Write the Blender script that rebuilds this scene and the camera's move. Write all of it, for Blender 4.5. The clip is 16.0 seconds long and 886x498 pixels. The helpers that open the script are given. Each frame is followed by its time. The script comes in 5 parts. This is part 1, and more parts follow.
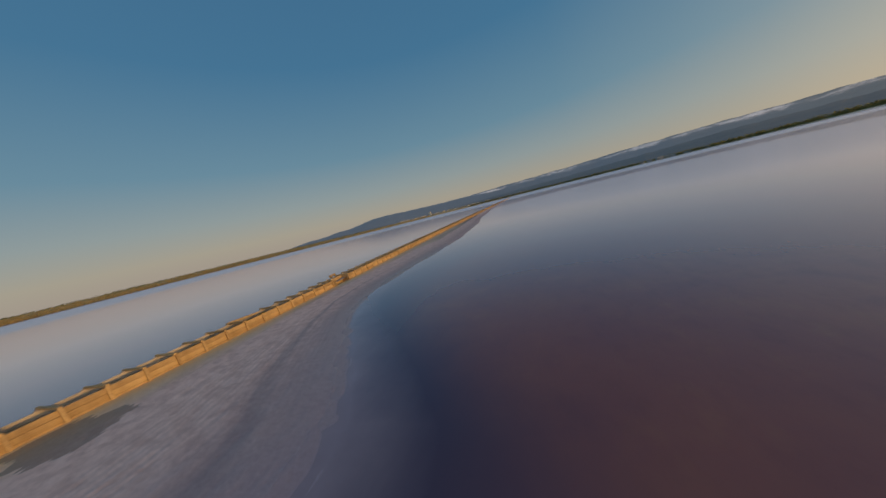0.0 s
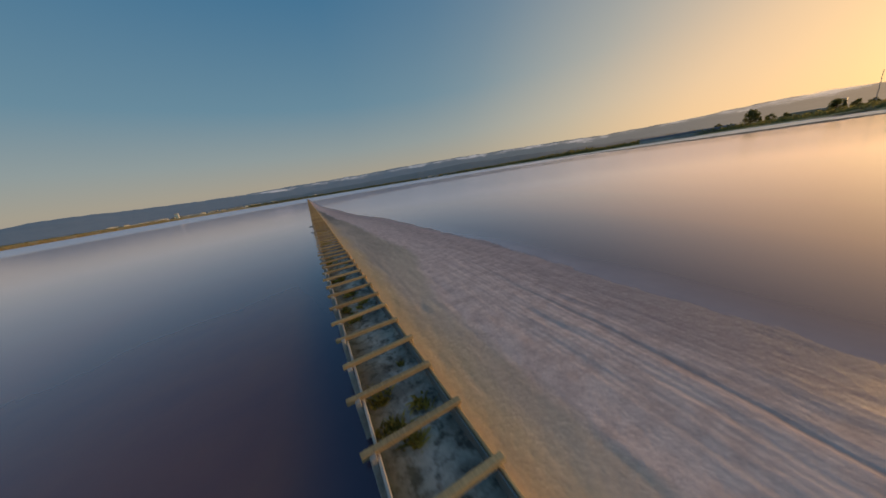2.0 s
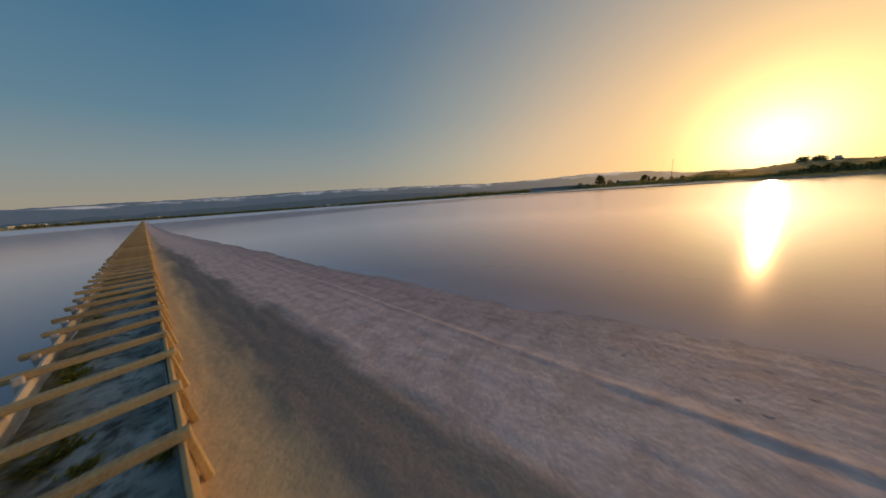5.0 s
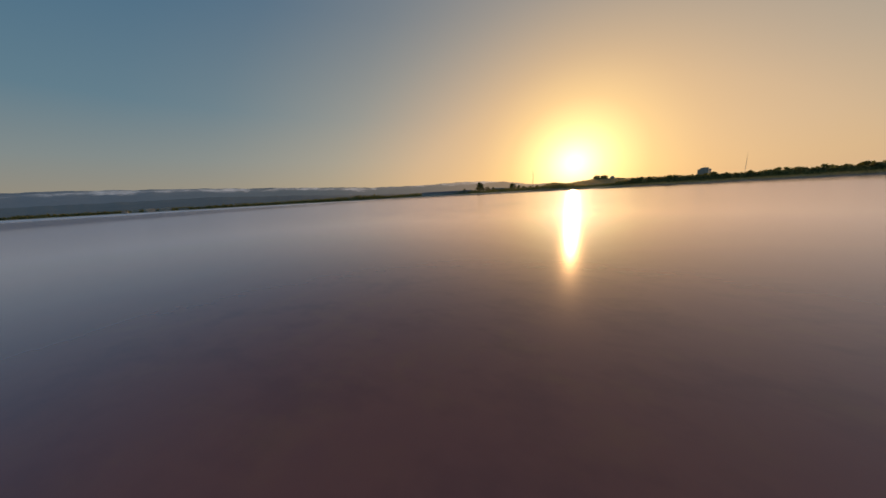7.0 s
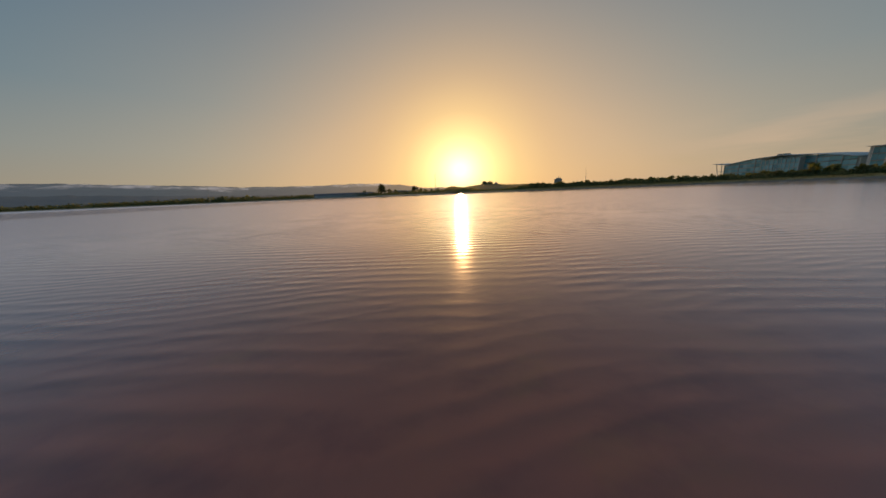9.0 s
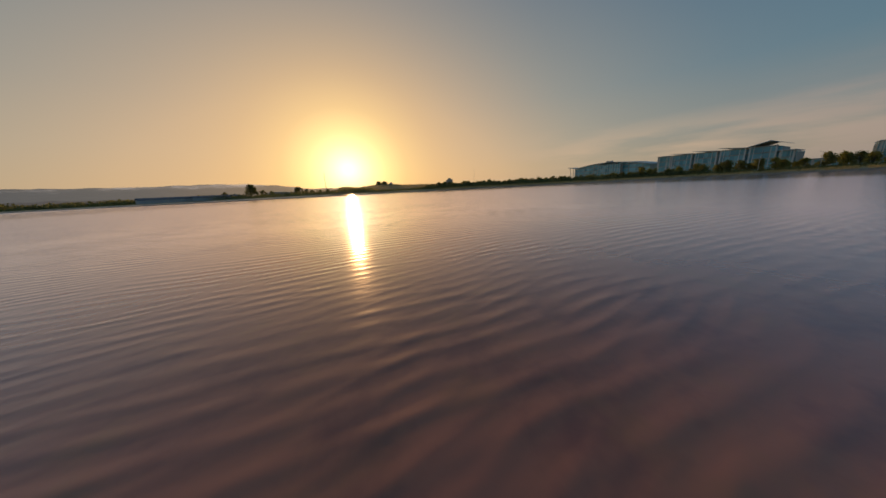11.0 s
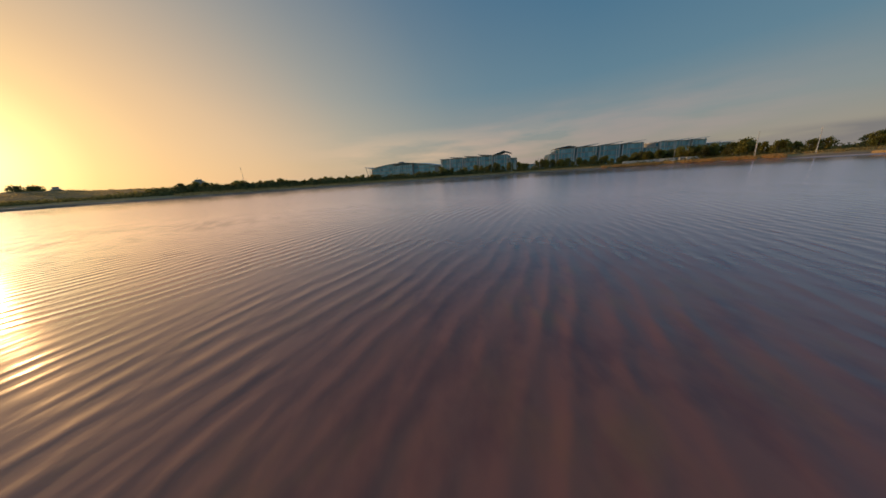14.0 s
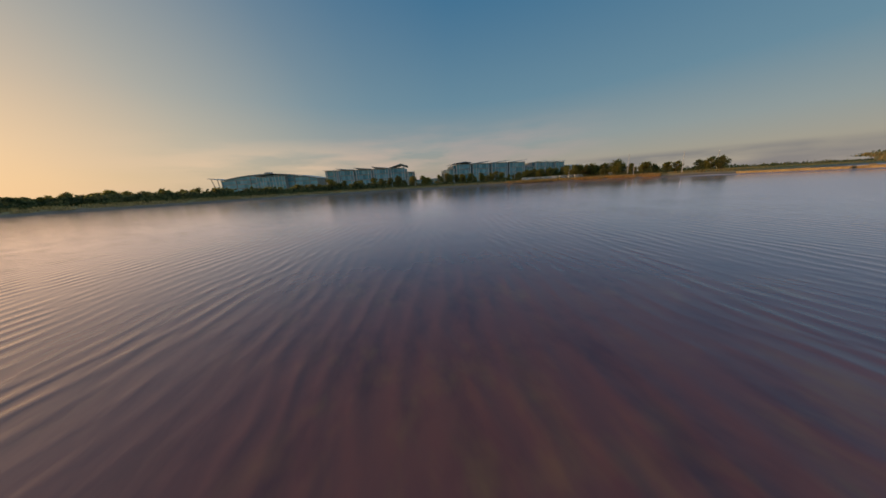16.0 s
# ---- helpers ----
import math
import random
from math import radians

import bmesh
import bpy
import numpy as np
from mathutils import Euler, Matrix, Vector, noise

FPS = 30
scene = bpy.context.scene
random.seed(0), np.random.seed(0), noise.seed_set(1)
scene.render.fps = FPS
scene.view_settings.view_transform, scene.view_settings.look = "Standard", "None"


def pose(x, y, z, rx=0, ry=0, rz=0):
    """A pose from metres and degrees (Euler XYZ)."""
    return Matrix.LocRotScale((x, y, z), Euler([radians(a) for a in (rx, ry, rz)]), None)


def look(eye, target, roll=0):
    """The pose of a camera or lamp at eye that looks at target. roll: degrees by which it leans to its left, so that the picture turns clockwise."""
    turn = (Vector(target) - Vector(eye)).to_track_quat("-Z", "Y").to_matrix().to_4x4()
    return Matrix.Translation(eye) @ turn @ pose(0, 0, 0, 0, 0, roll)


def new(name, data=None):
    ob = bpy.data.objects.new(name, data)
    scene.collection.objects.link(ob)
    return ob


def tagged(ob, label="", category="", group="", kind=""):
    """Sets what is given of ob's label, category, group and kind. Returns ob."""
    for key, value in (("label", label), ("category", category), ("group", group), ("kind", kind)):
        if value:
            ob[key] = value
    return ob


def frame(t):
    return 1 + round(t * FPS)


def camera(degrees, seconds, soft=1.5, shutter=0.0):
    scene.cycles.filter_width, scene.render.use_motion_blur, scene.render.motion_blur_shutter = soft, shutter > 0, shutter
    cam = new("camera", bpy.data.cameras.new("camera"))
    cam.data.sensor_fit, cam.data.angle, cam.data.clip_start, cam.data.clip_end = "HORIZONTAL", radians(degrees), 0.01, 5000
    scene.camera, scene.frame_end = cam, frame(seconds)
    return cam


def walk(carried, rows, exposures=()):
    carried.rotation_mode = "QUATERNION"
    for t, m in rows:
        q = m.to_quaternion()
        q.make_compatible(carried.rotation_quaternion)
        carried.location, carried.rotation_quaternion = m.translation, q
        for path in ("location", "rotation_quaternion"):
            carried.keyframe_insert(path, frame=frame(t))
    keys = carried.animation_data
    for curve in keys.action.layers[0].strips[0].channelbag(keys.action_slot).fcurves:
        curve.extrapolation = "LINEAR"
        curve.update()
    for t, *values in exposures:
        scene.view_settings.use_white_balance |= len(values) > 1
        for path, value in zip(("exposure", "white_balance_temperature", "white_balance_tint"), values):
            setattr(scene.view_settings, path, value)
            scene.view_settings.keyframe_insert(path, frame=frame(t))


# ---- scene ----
cam = camera(119.8, 16.0, soft=1.6, shutter=0.09)

# seconds, x, y, z, heading (clockwise from +y), tilt, lean
FLIGHT = [
    (0.0, 19.64, -22.78, 4.74, -17.99, -7.79, -14.0),
    (0.5, 12.90, -17.35, 4.83, -0.33, -13.59, -14.89),
    (1.0, 6.40, -10.35, 4.45, 12.26, -15.81, -13.03),
    (1.5, 2.22, -2.93, 4.66, 19.95, -15.92, -11.10),
    (2.0, -0.67, 5.53, 4.95, 25.26, -15.85, -9.42),
    (2.5, -2.04, 14.35, 4.94, 28.98, -15.05, -7.85),
    (3.0, -2.71, 24.10, 4.84, 32.59, -14.40, -6.30),
    (3.5, -2.45, 33.25, 4.62, 36.60, -13.04, -5.74),
    (4.0, -1.70, 41.60, 4.22, 40.39, -12.12, -5.10),
    (4.5, -0.60, 49.40, 3.72, 44.04, -11.51, -4.59),
    (5.0, 0.94, 56.68, 3.20, 48.59, -11.22, -4.20),
    (5.5, 3.36, 63.67, 2.74, 54.36, -11.25, -3.91),
    (6.0, 5.94, 70.33, 2.31, 61.26, -11.66, -3.66),
    (6.5, 8.74, 76.62, 1.94, 67.27, -11.72, -3.84),
    (7.0, 12.60, 82.09, 1.72, 73.53, -11.86, -3.27),
    (7.5, 16.86, 87.05, 1.63, 79.37, -11.97, -3.08),
    (8.0, 21.40, 91.56, 1.60, 84.82, -12.18, -2.81),
    (8.5, 26.26, 95.54, 1.61, 90.33, -12.24, -2.67),
    (9.0, 31.60, 98.76, 1.64, 96.12, -12.38, -2.46),
    (9.5, 37.47, 100.95, 1.65, 101.89, -12.55, -2.39),
    (10.0, 43.65, 102.35, 1.66, 107.64, -12.76, -2.45),
    (10.5, 50.10, 103.00, 1.67, 113.35, -13.02, -2.67),
    (11.0, 56.77, 102.88, 1.68, 119.07, -13.34, -3.04),
    (11.5, 63.62, 101.94, 1.70, 125.10, -13.72, -3.58),
    (12.0, 70.59, 100.13, 1.70, 132.00, -14.18, -4.29),
    (12.5, 77.57, 97.44, 1.68, 139.59, -14.67, -4.50),
    (13.0, 84.32, 93.73, 1.66, 147.27, -15.15, -4.38),
    (13.5, 90.59, 88.81, 1.66, 155.21, -15.49, -4.06),
    (14.0, 96.08, 82.67, 1.66, 163.06, -15.74, -3.82),
    (14.5, 100.59, 75.34, 1.68, 170.45, -15.62, -3.95),
    (15.0, 104.55, 67.25, 1.71, 177.51, -15.32, -3.83),
    (15.5, 107.62, 58.40, 1.75, 183.33, -14.77, -3.57),
    (16.0, 110.21, 49.15, 1.79, 187.57, -14.00, -3.21),
]


def flown(x, y, z, heading, tilt, lean):
    return pose(x, y, z, 90 + tilt, 0, -heading) @ pose(0, 0, 0, 0, 0, lean)


walk(cam, [(r[0], flown(*r[1:])) for r in FLIGHT],
     [(0.0, 0.10), (3.0, 0.12), (5.5, -0.14), (7.0, -0.24), (9.0, -0.30), (12.0, -0.33), (13.5, -0.20), (14.5, 0.02), (16.0, 0.10)])

# ---- world and sun ----
SUN_AZ, SUN_EL = 100.5, 4.6
sun_way = Vector((math.sin(radians(SUN_AZ)) * math.cos(radians(SUN_EL)),
                  math.cos(radians(SUN_AZ)) * math.cos(radians(SUN_EL)), math.sin(radians(SUN_EL))))
world = bpy.data.worlds.new("sky")
scene.world = world
world.use_nodes = True
wn, wl = world.node_tree.nodes, world.node_tree.links
wn.clear()
sky = wn.new("ShaderNodeTexSky")
sky.sky_type = "NISHITA"
sky.sun_disc = False
sky.sun_elevation = radians(SUN_EL)
sky.sun_rotation = radians(SUN_AZ)
sky.air_density, sky.dust_density, sky.ozone_density = 1.0, 2.0, 2.0


def wmath(op, a, b=0.0, c=None, clamp=False):
    m = wn.new("ShaderNodeMath")
    m.operation, m.use_clamp = op, clamp
    for sock, v in zip(m.inputs, (a, b, c)):
        if v is None:
            continue
        if isinstance(v, (int, float)):
            sock.default_value = v
        else:
            wl.new(v, sock)
    return m.outputs[0]


def wramp(fac, stops):
    r = wn.new("ShaderNodeValToRGB")
    while len(r.color_ramp.elements) < len(stops):
        r.color_ramp.elements.new(0.5)
    for e, (p, c) in zip(r.color_ramp.elements, stops):
        e.position, e.color = p, (*c, 1) if isinstance(c, tuple) else (c, c, c, 1)
    wl.new(fac, r.inputs["Fac"])
    return r.outputs["Color"]


def wmix(fac, a, b, kind="MIX"):
    m = wn.new("ShaderNodeMix")
    m.data_type, m.blend_type, m.clamp_factor = "RGBA", kind, True
    for sock, v in ((m.inputs["Factor"], fac), (m.inputs["A"], a), (m.inputs["B"], b)):
        if isinstance(v, (int, float)):
            sock.default_value = v
        elif isinstance(v, tuple):
            sock.default_value = (*v, 1)
        else:
            wl.new(v, sock)
    return m.outputs["Result"]


def toward(way, flat=1.0):
    """Angle between the sky's point and a way, over 90 degrees; flat squeezes it upwards."""
    mul = wn.new("ShaderNodeVectorMath")
    mul.operation = "MULTIPLY"
    mul.inputs[1].default_value = (1, 1, flat)
    wl.new(wcoord.outputs["Generated"], mul.inputs[0])
    nrm = wn.new("ShaderNodeVectorMath")
    nrm.operation = "NORMALIZE"
    wl.new(mul.outputs[0], nrm.inputs[0])
    dot = wn.new("ShaderNodeVectorMath")
    dot.operation = "DOT_PRODUCT"
    wl.new(nrm.outputs[0], dot.inputs[0])
    dot.inputs[1].default_value = Vector((way[0], way[1], way[2] * flat)).normalized()
    return wmath("DIVIDE", wmath("ARCCOSINE", dot.outputs["Value"]), math.pi / 2)


wcoord = wn.new("ShaderNodeTexCoord")
wsep = wn.new("ShaderNodeSeparateXYZ")
wl.new(wcoord.outputs["Generated"], wsep.inputs[0])
# clear evening air by height, then the warm air round the low sun
cool = wramp(wsep.outputs["Z"], [(0.0, (0.41, 0.35, 0.295)), (0.05, (0.42, 0.38, 0.305)), (0.13, (0.305, 0.36, 0.365)), (0.26, (0.145, 0.28, 0.375)), (0.50, (0.052, 0.185, 0.33)), (1.0, (0.028, 0.12, 0.26))])
wide = toward((sun_way.x, sun_way.y, 0.0), 2.0)
warm = wramp(wide, [(0.0, (1.45, 0.88, 0.38)), (0.19, (1.46, 0.87, 0.39)), (0.36, (1.40, 0.88, 0.43)), (0.55, (1.04, 0.78, 0.47)), (0.85, (0.62, 0.56, 0.43))])
share = wramp(wide, [(0.0, 0.80), (0.15, 0.74), (0.25, 0.69), (0.35, 0.60), (0.46, 0.47), (0.56, 0.355), (0.667, 0.245), (0.757, 0.145), (0.86, 0.085), (1.0, 0.025)])
air = wmix(share, cool, warm)
near = toward(sun_way, 1.05)
core = wramp(near, [(0.0, (3.5, 2.85, 1.75)), (0.03, (2.9, 2.25, 1.15)), (0.055, (2.4, 1.78, 0.80)), (0.085, (2.1, 1.48, 0.58)), (0.13, (1.68, 1.08, 0.42)), (0.20, (1.38, 0.86, 0.38)), (0.30, (1.08, 0.72, 0.41)), (0.5, (0.6, 0.5, 0.4))])
glow = wramp(near, [(0.0, 1.0), (0.03, 0.97), (0.06, 0.89), (0.09, 0.78), (0.12, 0.66), (0.15, 0.55), (0.18, 0.45), (0.22, 0.34), (0.27, 0.24), (0.33, 0.15), (0.40, 0.07), (0.48, 0.0)])
air = wmix(glow, air, core)
# thin evening cloud: a rosy streak over the offices, a slate bank beyond the far shore
wmap = wn.new("ShaderNodeMapping")
wmap.inputs["Scale"].default_value = (3.0, 3.0, 17.0)
wl.new(wcoord.outputs["Generated"], wmap.inputs["Vector"])
wno = wn.new("ShaderNodeTexNoise")
wno.inputs["Scale"].default_value, wno.inputs["Detail"].default_value = 1.6, 4
wl.new(wmap.outputs["Vector"], wno.inputs["Vector"])


def cloud(bearing, width, zs, strength, tone, below):
    way = (math.sin(radians(bearing)), math.cos(radians(bearing)), 0.04)
    side = wramp(toward(way, 0.3), [(0.0, 1.0), (width * 0.5, 0.9), (width, 0.0)])
    band = wramp(wsep.outputs["Z"], zs)
    puff = wramp(wno.outputs["Fac"], [(0.36, 0.0), (0.62, 1.0)])
    f = wmath("MULTIPLY", wmath("MULTIPLY", side, band), wmath("MULTIPLY", puff, strength))
    return wmix(f, below, tone)


air = cloud(163, 0.36, [(0.0, 0.2), (0.05, 0.7), (0.085, 1.0), (0.13, 0.5), (0.17, 0.0)], 0.62, (0.95, 0.67, 0.45), air)
air = cloud(192, 0.34, [(0.0, 0.3), (0.04, 0.8), (0.10, 1.0), (0.16, 0.6), (0.22, 0.0)], 0.60, (0.52, 0.415, 0.385), air)
air = cloud(222, 0.50, [(0.0, 0.9), (0.036, 0.9), (0.046, 1.0), (0.060, 0.0)], 0.62, (0.16, 0.17, 0.21), air)
dome = wn.new("ShaderNodeBackground")
dome.inputs["Strength"].default_value = 0.92
wl.new(air, dome.inputs["Color"])
back = wn.new("ShaderNodeBackground")
back.inputs["Strength"].default_value = 0.05
wl.new(sky.outputs[0], back.inputs["Color"])
both = wn.new("ShaderNodeMixShader")
both.inputs["Fac"].default_value = 0.15
wout = wn.new("ShaderNodeOutputWorld")
wl.new(dome.outputs[0], both.inputs[1])
wl.new(back.outputs[0], both.inputs[2])
wl.new(both.outputs[0], wout.inputs["Surface"])

sun_data = bpy.data.lights.new("sun", "SUN")
sun_data.energy, sun_data.angle, sun_data.color = 1.55, radians(0.6), (1.0, 0.55, 0.19)
sun = new("sun", sun_data)
sun.matrix_world = look((300, -60, 60), Vector((300, -60, 60)) - sun_way)


# ---- materials ----
def material(name, rough=0.8, metal=0.0, ior=1.45):
    m = bpy.data.materials.new(name)
    m.use_nodes = True
    b = m.node_tree.nodes["Principled BSDF"]
    b.inputs["Roughness"].default_value, b.inputs["Metallic"].default_value, b.inputs["IOR"].default_value = rough, metal, ior
    return m, m.node_tree.nodes, m.node_tree.links, b


def coords(n, l, scale, obj=True):
    c, mp = n.new("ShaderNodeTexCoord"), n.new("ShaderNodeMapping")
    mp.inputs["Scale"].default_value = scale
    l.new(c.outputs["Object" if obj else "Generated"], mp.inputs["Vector"])
    return mp.outputs["Vector"]


def noise_tex(n, l, vec, scale, detail=4, rough=0.6):
    t = n.new("ShaderNodeTexNoise")
    t.inputs["Scale"].default_value, t.inputs["Detail"].default_value, t.inputs["Roughness"].default_value = scale, detail, rough
    l.new(vec, t.inputs["Vector"])
    return t.outputs["Fac"]


def ramp(n, l, fac, stops):
    r = n.new("ShaderNodeValToRGB")
    while len(r.color_ramp.elements) < len(stops):
        r.color_ramp.elements.new(0.5)
    for e, (p, c) in zip(r.color_ramp.elements, stops):
        e.position, e.color = p, (*c, 1) if len(c) == 3 else c
    l.new(fac, r.inputs["Fac"])
    return r.outputs["Color"]


def mix(n, l, fac, a, b, kind="MIX"):
    m = n.new("ShaderNodeMix")
    m.data_type, m.blend_type = "RGBA", kind
    for sock, v in ((m.inputs["Factor"], fac), (m.inputs["A"], a), (m.inputs["B"], b)):
        if isinstance(v, (int, float)):
            sock.default_value = v
        elif isinstance(v, tuple):
            sock.default_value = (*v, 1)
        else:
            l.new(v, sock)
    return m.outputs["Result"]


def maths(n, l, op, a, b=0.0, clamp=False):
    m = n.new("ShaderNodeMath")
    m.operation, m.use_clamp = op, clamp
    for sock, v in zip(m.inputs, (a, b)):
        if isinstance(v, (int, float)):
            sock.default_value = v
        else:
            l.new(v, sock)
    return m.outputs[0]


def bump(n, l, b, height, strength=0.4, distance=0.02):
    bp = n.new("ShaderNodeBump")
    bp.inputs["Strength"].default_value, bp.inputs["Distance"].default_value = strength, distance
    l.new(height, bp.inputs["Height"])
    l.new(bp.outputs["Normal"], b.inputs["Normal"])
    return bp


def mottled(name, dark, light, scale=3.0, stretch=(1, 1, 1), rough=0.85, relief=0.4, depth=0.02, island=0.0, obj_random=0.0):
    """A surface of two tones with coarse patches, fine grain and relief."""
    m, n, l, b = material(name, rough)
    v = coords(n, l, stretch)
    big, fine = noise_tex(n, l, v, scale, 5), noise_tex(n, l, v, scale * 9, 4)
    fac = maths(n, l, "ADD", maths(n, l, "MULTIPLY", big, 0.65), maths(n, l, "MULTIPLY", fine, 0.35))
    if obj_random:
        r = n.new("ShaderNodeObjectInfo").outputs["Random"]
        fac = maths(n, l, "ADD", fac, maths(n, l, "MULTIPLY", maths(n, l, "SUBTRACT", r, 0.5), obj_random))
    if island:
        r = n.new("ShaderNodeNewGeometry").outputs["Random Per Island"]
        fac = maths(n, l, "ADD", fac, maths(n, l, "MULTIPLY", maths(n, l, "SUBTRACT", r, 0.5), island))
    l.new(ramp(n, l, fac, [(0.3, dark), (0.7, light)]), b.inputs["Base Color"])
    bump(n, l, b, fine, relief, depth)
    return m


def wood_material(name, dark, light):
    m, n, l, b = material(name, 0.82)
    v = coords(n, l, (1, 1, 1))
    long = coords(n, l, (14, 0.9, 14))
    grain, patch = noise_tex(n, l, long, 2.2, 6, 0.65), noise_tex(n, l, v, 1.6, 4)
    r = n.new("ShaderNodeObjectInfo").outputs["Random"]
    fac = maths(n, l, "ADD", maths(n, l, "ADD", maths(n, l, "MULTIPLY", grain, 0.5), maths(n, l, "MULTIPLY", patch, 0.5)),
                maths(n, l, "MULTIPLY", maths(n, l, "SUBTRACT", r, 0.5), 0.22))
    l.new(ramp(n, l, fac, [(0.28, dark), (0.72, light)]), b.inputs["Base Color"])
    bump(n, l, b, grain, 0.5, 0.012)
    return m


WOOD = wood_material("weathered_timber", (0.27, 0.175, 0.085), (0.66, 0.47, 0.235))
WOOD_GREY = wood_material("silvered_timber", (0.27, 0.235, 0.20), (0.66, 0.60, 0.53))
# dark tone holds both damp and the shade on the flume's inner face
SHADED_DAMP_WOOD = wood_material("shaded_damp_timber", (0.11, 0.11, 0.11), (0.30, 0.29, 0.27))


def silt_material():
    """Dried silt with dark clots and ochre stains along the water side."""
    m, n, l, b = material("grey_silt", 0.75)
    v = coords(n, l, (1, 1, 1))
    c, sep = n.new("ShaderNodeTexCoord"), n.new("ShaderNodeSeparateXYZ")
    l.new(c.outputs["Object"], sep.inputs[0])
    broad, clot, grain = noise_tex(n, l, v, 1.3, 4, 0.6), noise_tex(n, l, v, 4.2, 5, 0.65), noise_tex(n, l, v, 18.0, 4, 0.6)
    tone = ramp(n, l, broad, [(0.38, (0.27, 0.22, 0.18)), (0.62, (0.66, 0.55, 0.46))])
    tone = mix(n, l, 0.9, tone, ramp(n, l, clot, [(0.36, (0.22, 0.19, 0.17)), (0.52, (1, 1, 1))]), "MULTIPLY")
    stain = maths(n, l, "MULTIPLY", maths(n, l, "SUBTRACT", maths(n, l, "MULTIPLY", sep.outputs["X"], -1.0), 0.05), maths(n, l, "MULTIPLY", broad, 2.2), True)
    tone = mix(n, l, stain, tone, mix(n, l, clot, (0.09, 0.07, 0.02), (0.42, 0.27, 0.07)))
    tone = mix(n, l, 0.4, tone, ramp(n, l, grain, [(0.3, (0.6, 0.58, 0.55)), (0.6, (1, 1, 1))]), "MULTIPLY")
    l.new(tone, b.inputs["Base Color"])
    bump(n, l, b, maths(n, l, "ADD", clot, maths(n, l, "MULTIPLY", grain, 0.4)), 0.7, 0.04)
    return m


SILT = silt_material()
MUD = mottled("shore_mud", (0.19, 0.135, 0.09), (0.42, 0.31, 0.215), 0.25, rough=0.75)
DRY_BLADE = mottled("dry_blades", (0.33, 0.235, 0.11), (0.62, 0.455, 0.23), 0.05, rough=0.85, island=0.5)
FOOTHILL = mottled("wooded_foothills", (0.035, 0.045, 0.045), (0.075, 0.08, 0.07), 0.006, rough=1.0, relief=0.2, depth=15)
GOLD_GRASS = mottled("dry_grass", (0.34, 0.235, 0.095), (0.68, 0.48, 0.21), 0.06, rough=0.9)
SCRUB = mottled("scrub", (0.085, 0.090, 0.045), (0.25, 0.235, 0.115), 0.4, rough=0.9, island=0.5)
MOUND = mottled("mound_scrub", (0.14, 0.11, 0.05), (0.36, 0.27, 0.12), 0.05, rough=0.95)
BARK = mottled("bark", (0.05, 0.035, 0.025), (0.14, 0.10, 0.07), 4.0, rough=0.9)
LEAF = mottled("dark_leaves", (0.10, 0.105, 0.045), (0.32, 0.285, 0.12), 0.5, rough=0.75, island=0.6, obj_random=0.3)
LEAF_GOLD = mottled("autumn_leaves", (0.11, 0.112, 0.04), (0.36, 0.32, 0.10), 0.5, rough=0.75, island=0.6, obj_random=0.3)
PLANT = mottled("salt_plant", (0.20, 0.15, 0.03), (0.50, 0.37, 0.09), 4.0, rough=0.8, island=0.6, obj_random=0.4)
REED = mottled("dry_reeds", (0.30, 0.22, 0.13), (0.60, 0.46, 0.29), 4.0, rough=0.85, island=0.6)
RUST_REED = mottled("rusty_reeds", (0.40, 0.25, 0.11), (0.72, 0.48, 0.23), 4.0, rough=0.85, island=0.6)
# the hazy blue-grey of distance is painted into this base colour
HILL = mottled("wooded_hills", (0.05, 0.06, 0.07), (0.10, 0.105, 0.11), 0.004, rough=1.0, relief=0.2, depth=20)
CONCRETE = mottled("pale_concrete", (0.30, 0.29, 0.27), (0.48, 0.46, 0.42), 0.3, rough=0.8)
SALT_PAN = mottled("salt_pan", (0.66, 0.62, 0.60), (0.86, 0.82, 0.80), 0.03, rough=0.36, relief=0.1)
WHITE = mottled("white_paint", (0.60, 0.60, 0.58), (0.78, 0.77, 0.74), 0.5, rough=0.6)
STEEL = mottled("grey_steel", (0.25, 0.26, 0.27), (0.42, 0.42, 0.42), 1.0, rough=0.45)
SLATE = mottled("slate_roof", (0.07, 0.085, 0.11), (0.13, 0.15, 0.19), 0.3, rough=0.6)
ROOF = mottled("roof_metal", (0.50, 0.53, 0.54), (0.70, 0.71, 0.70), 0.3, rough=0.5)


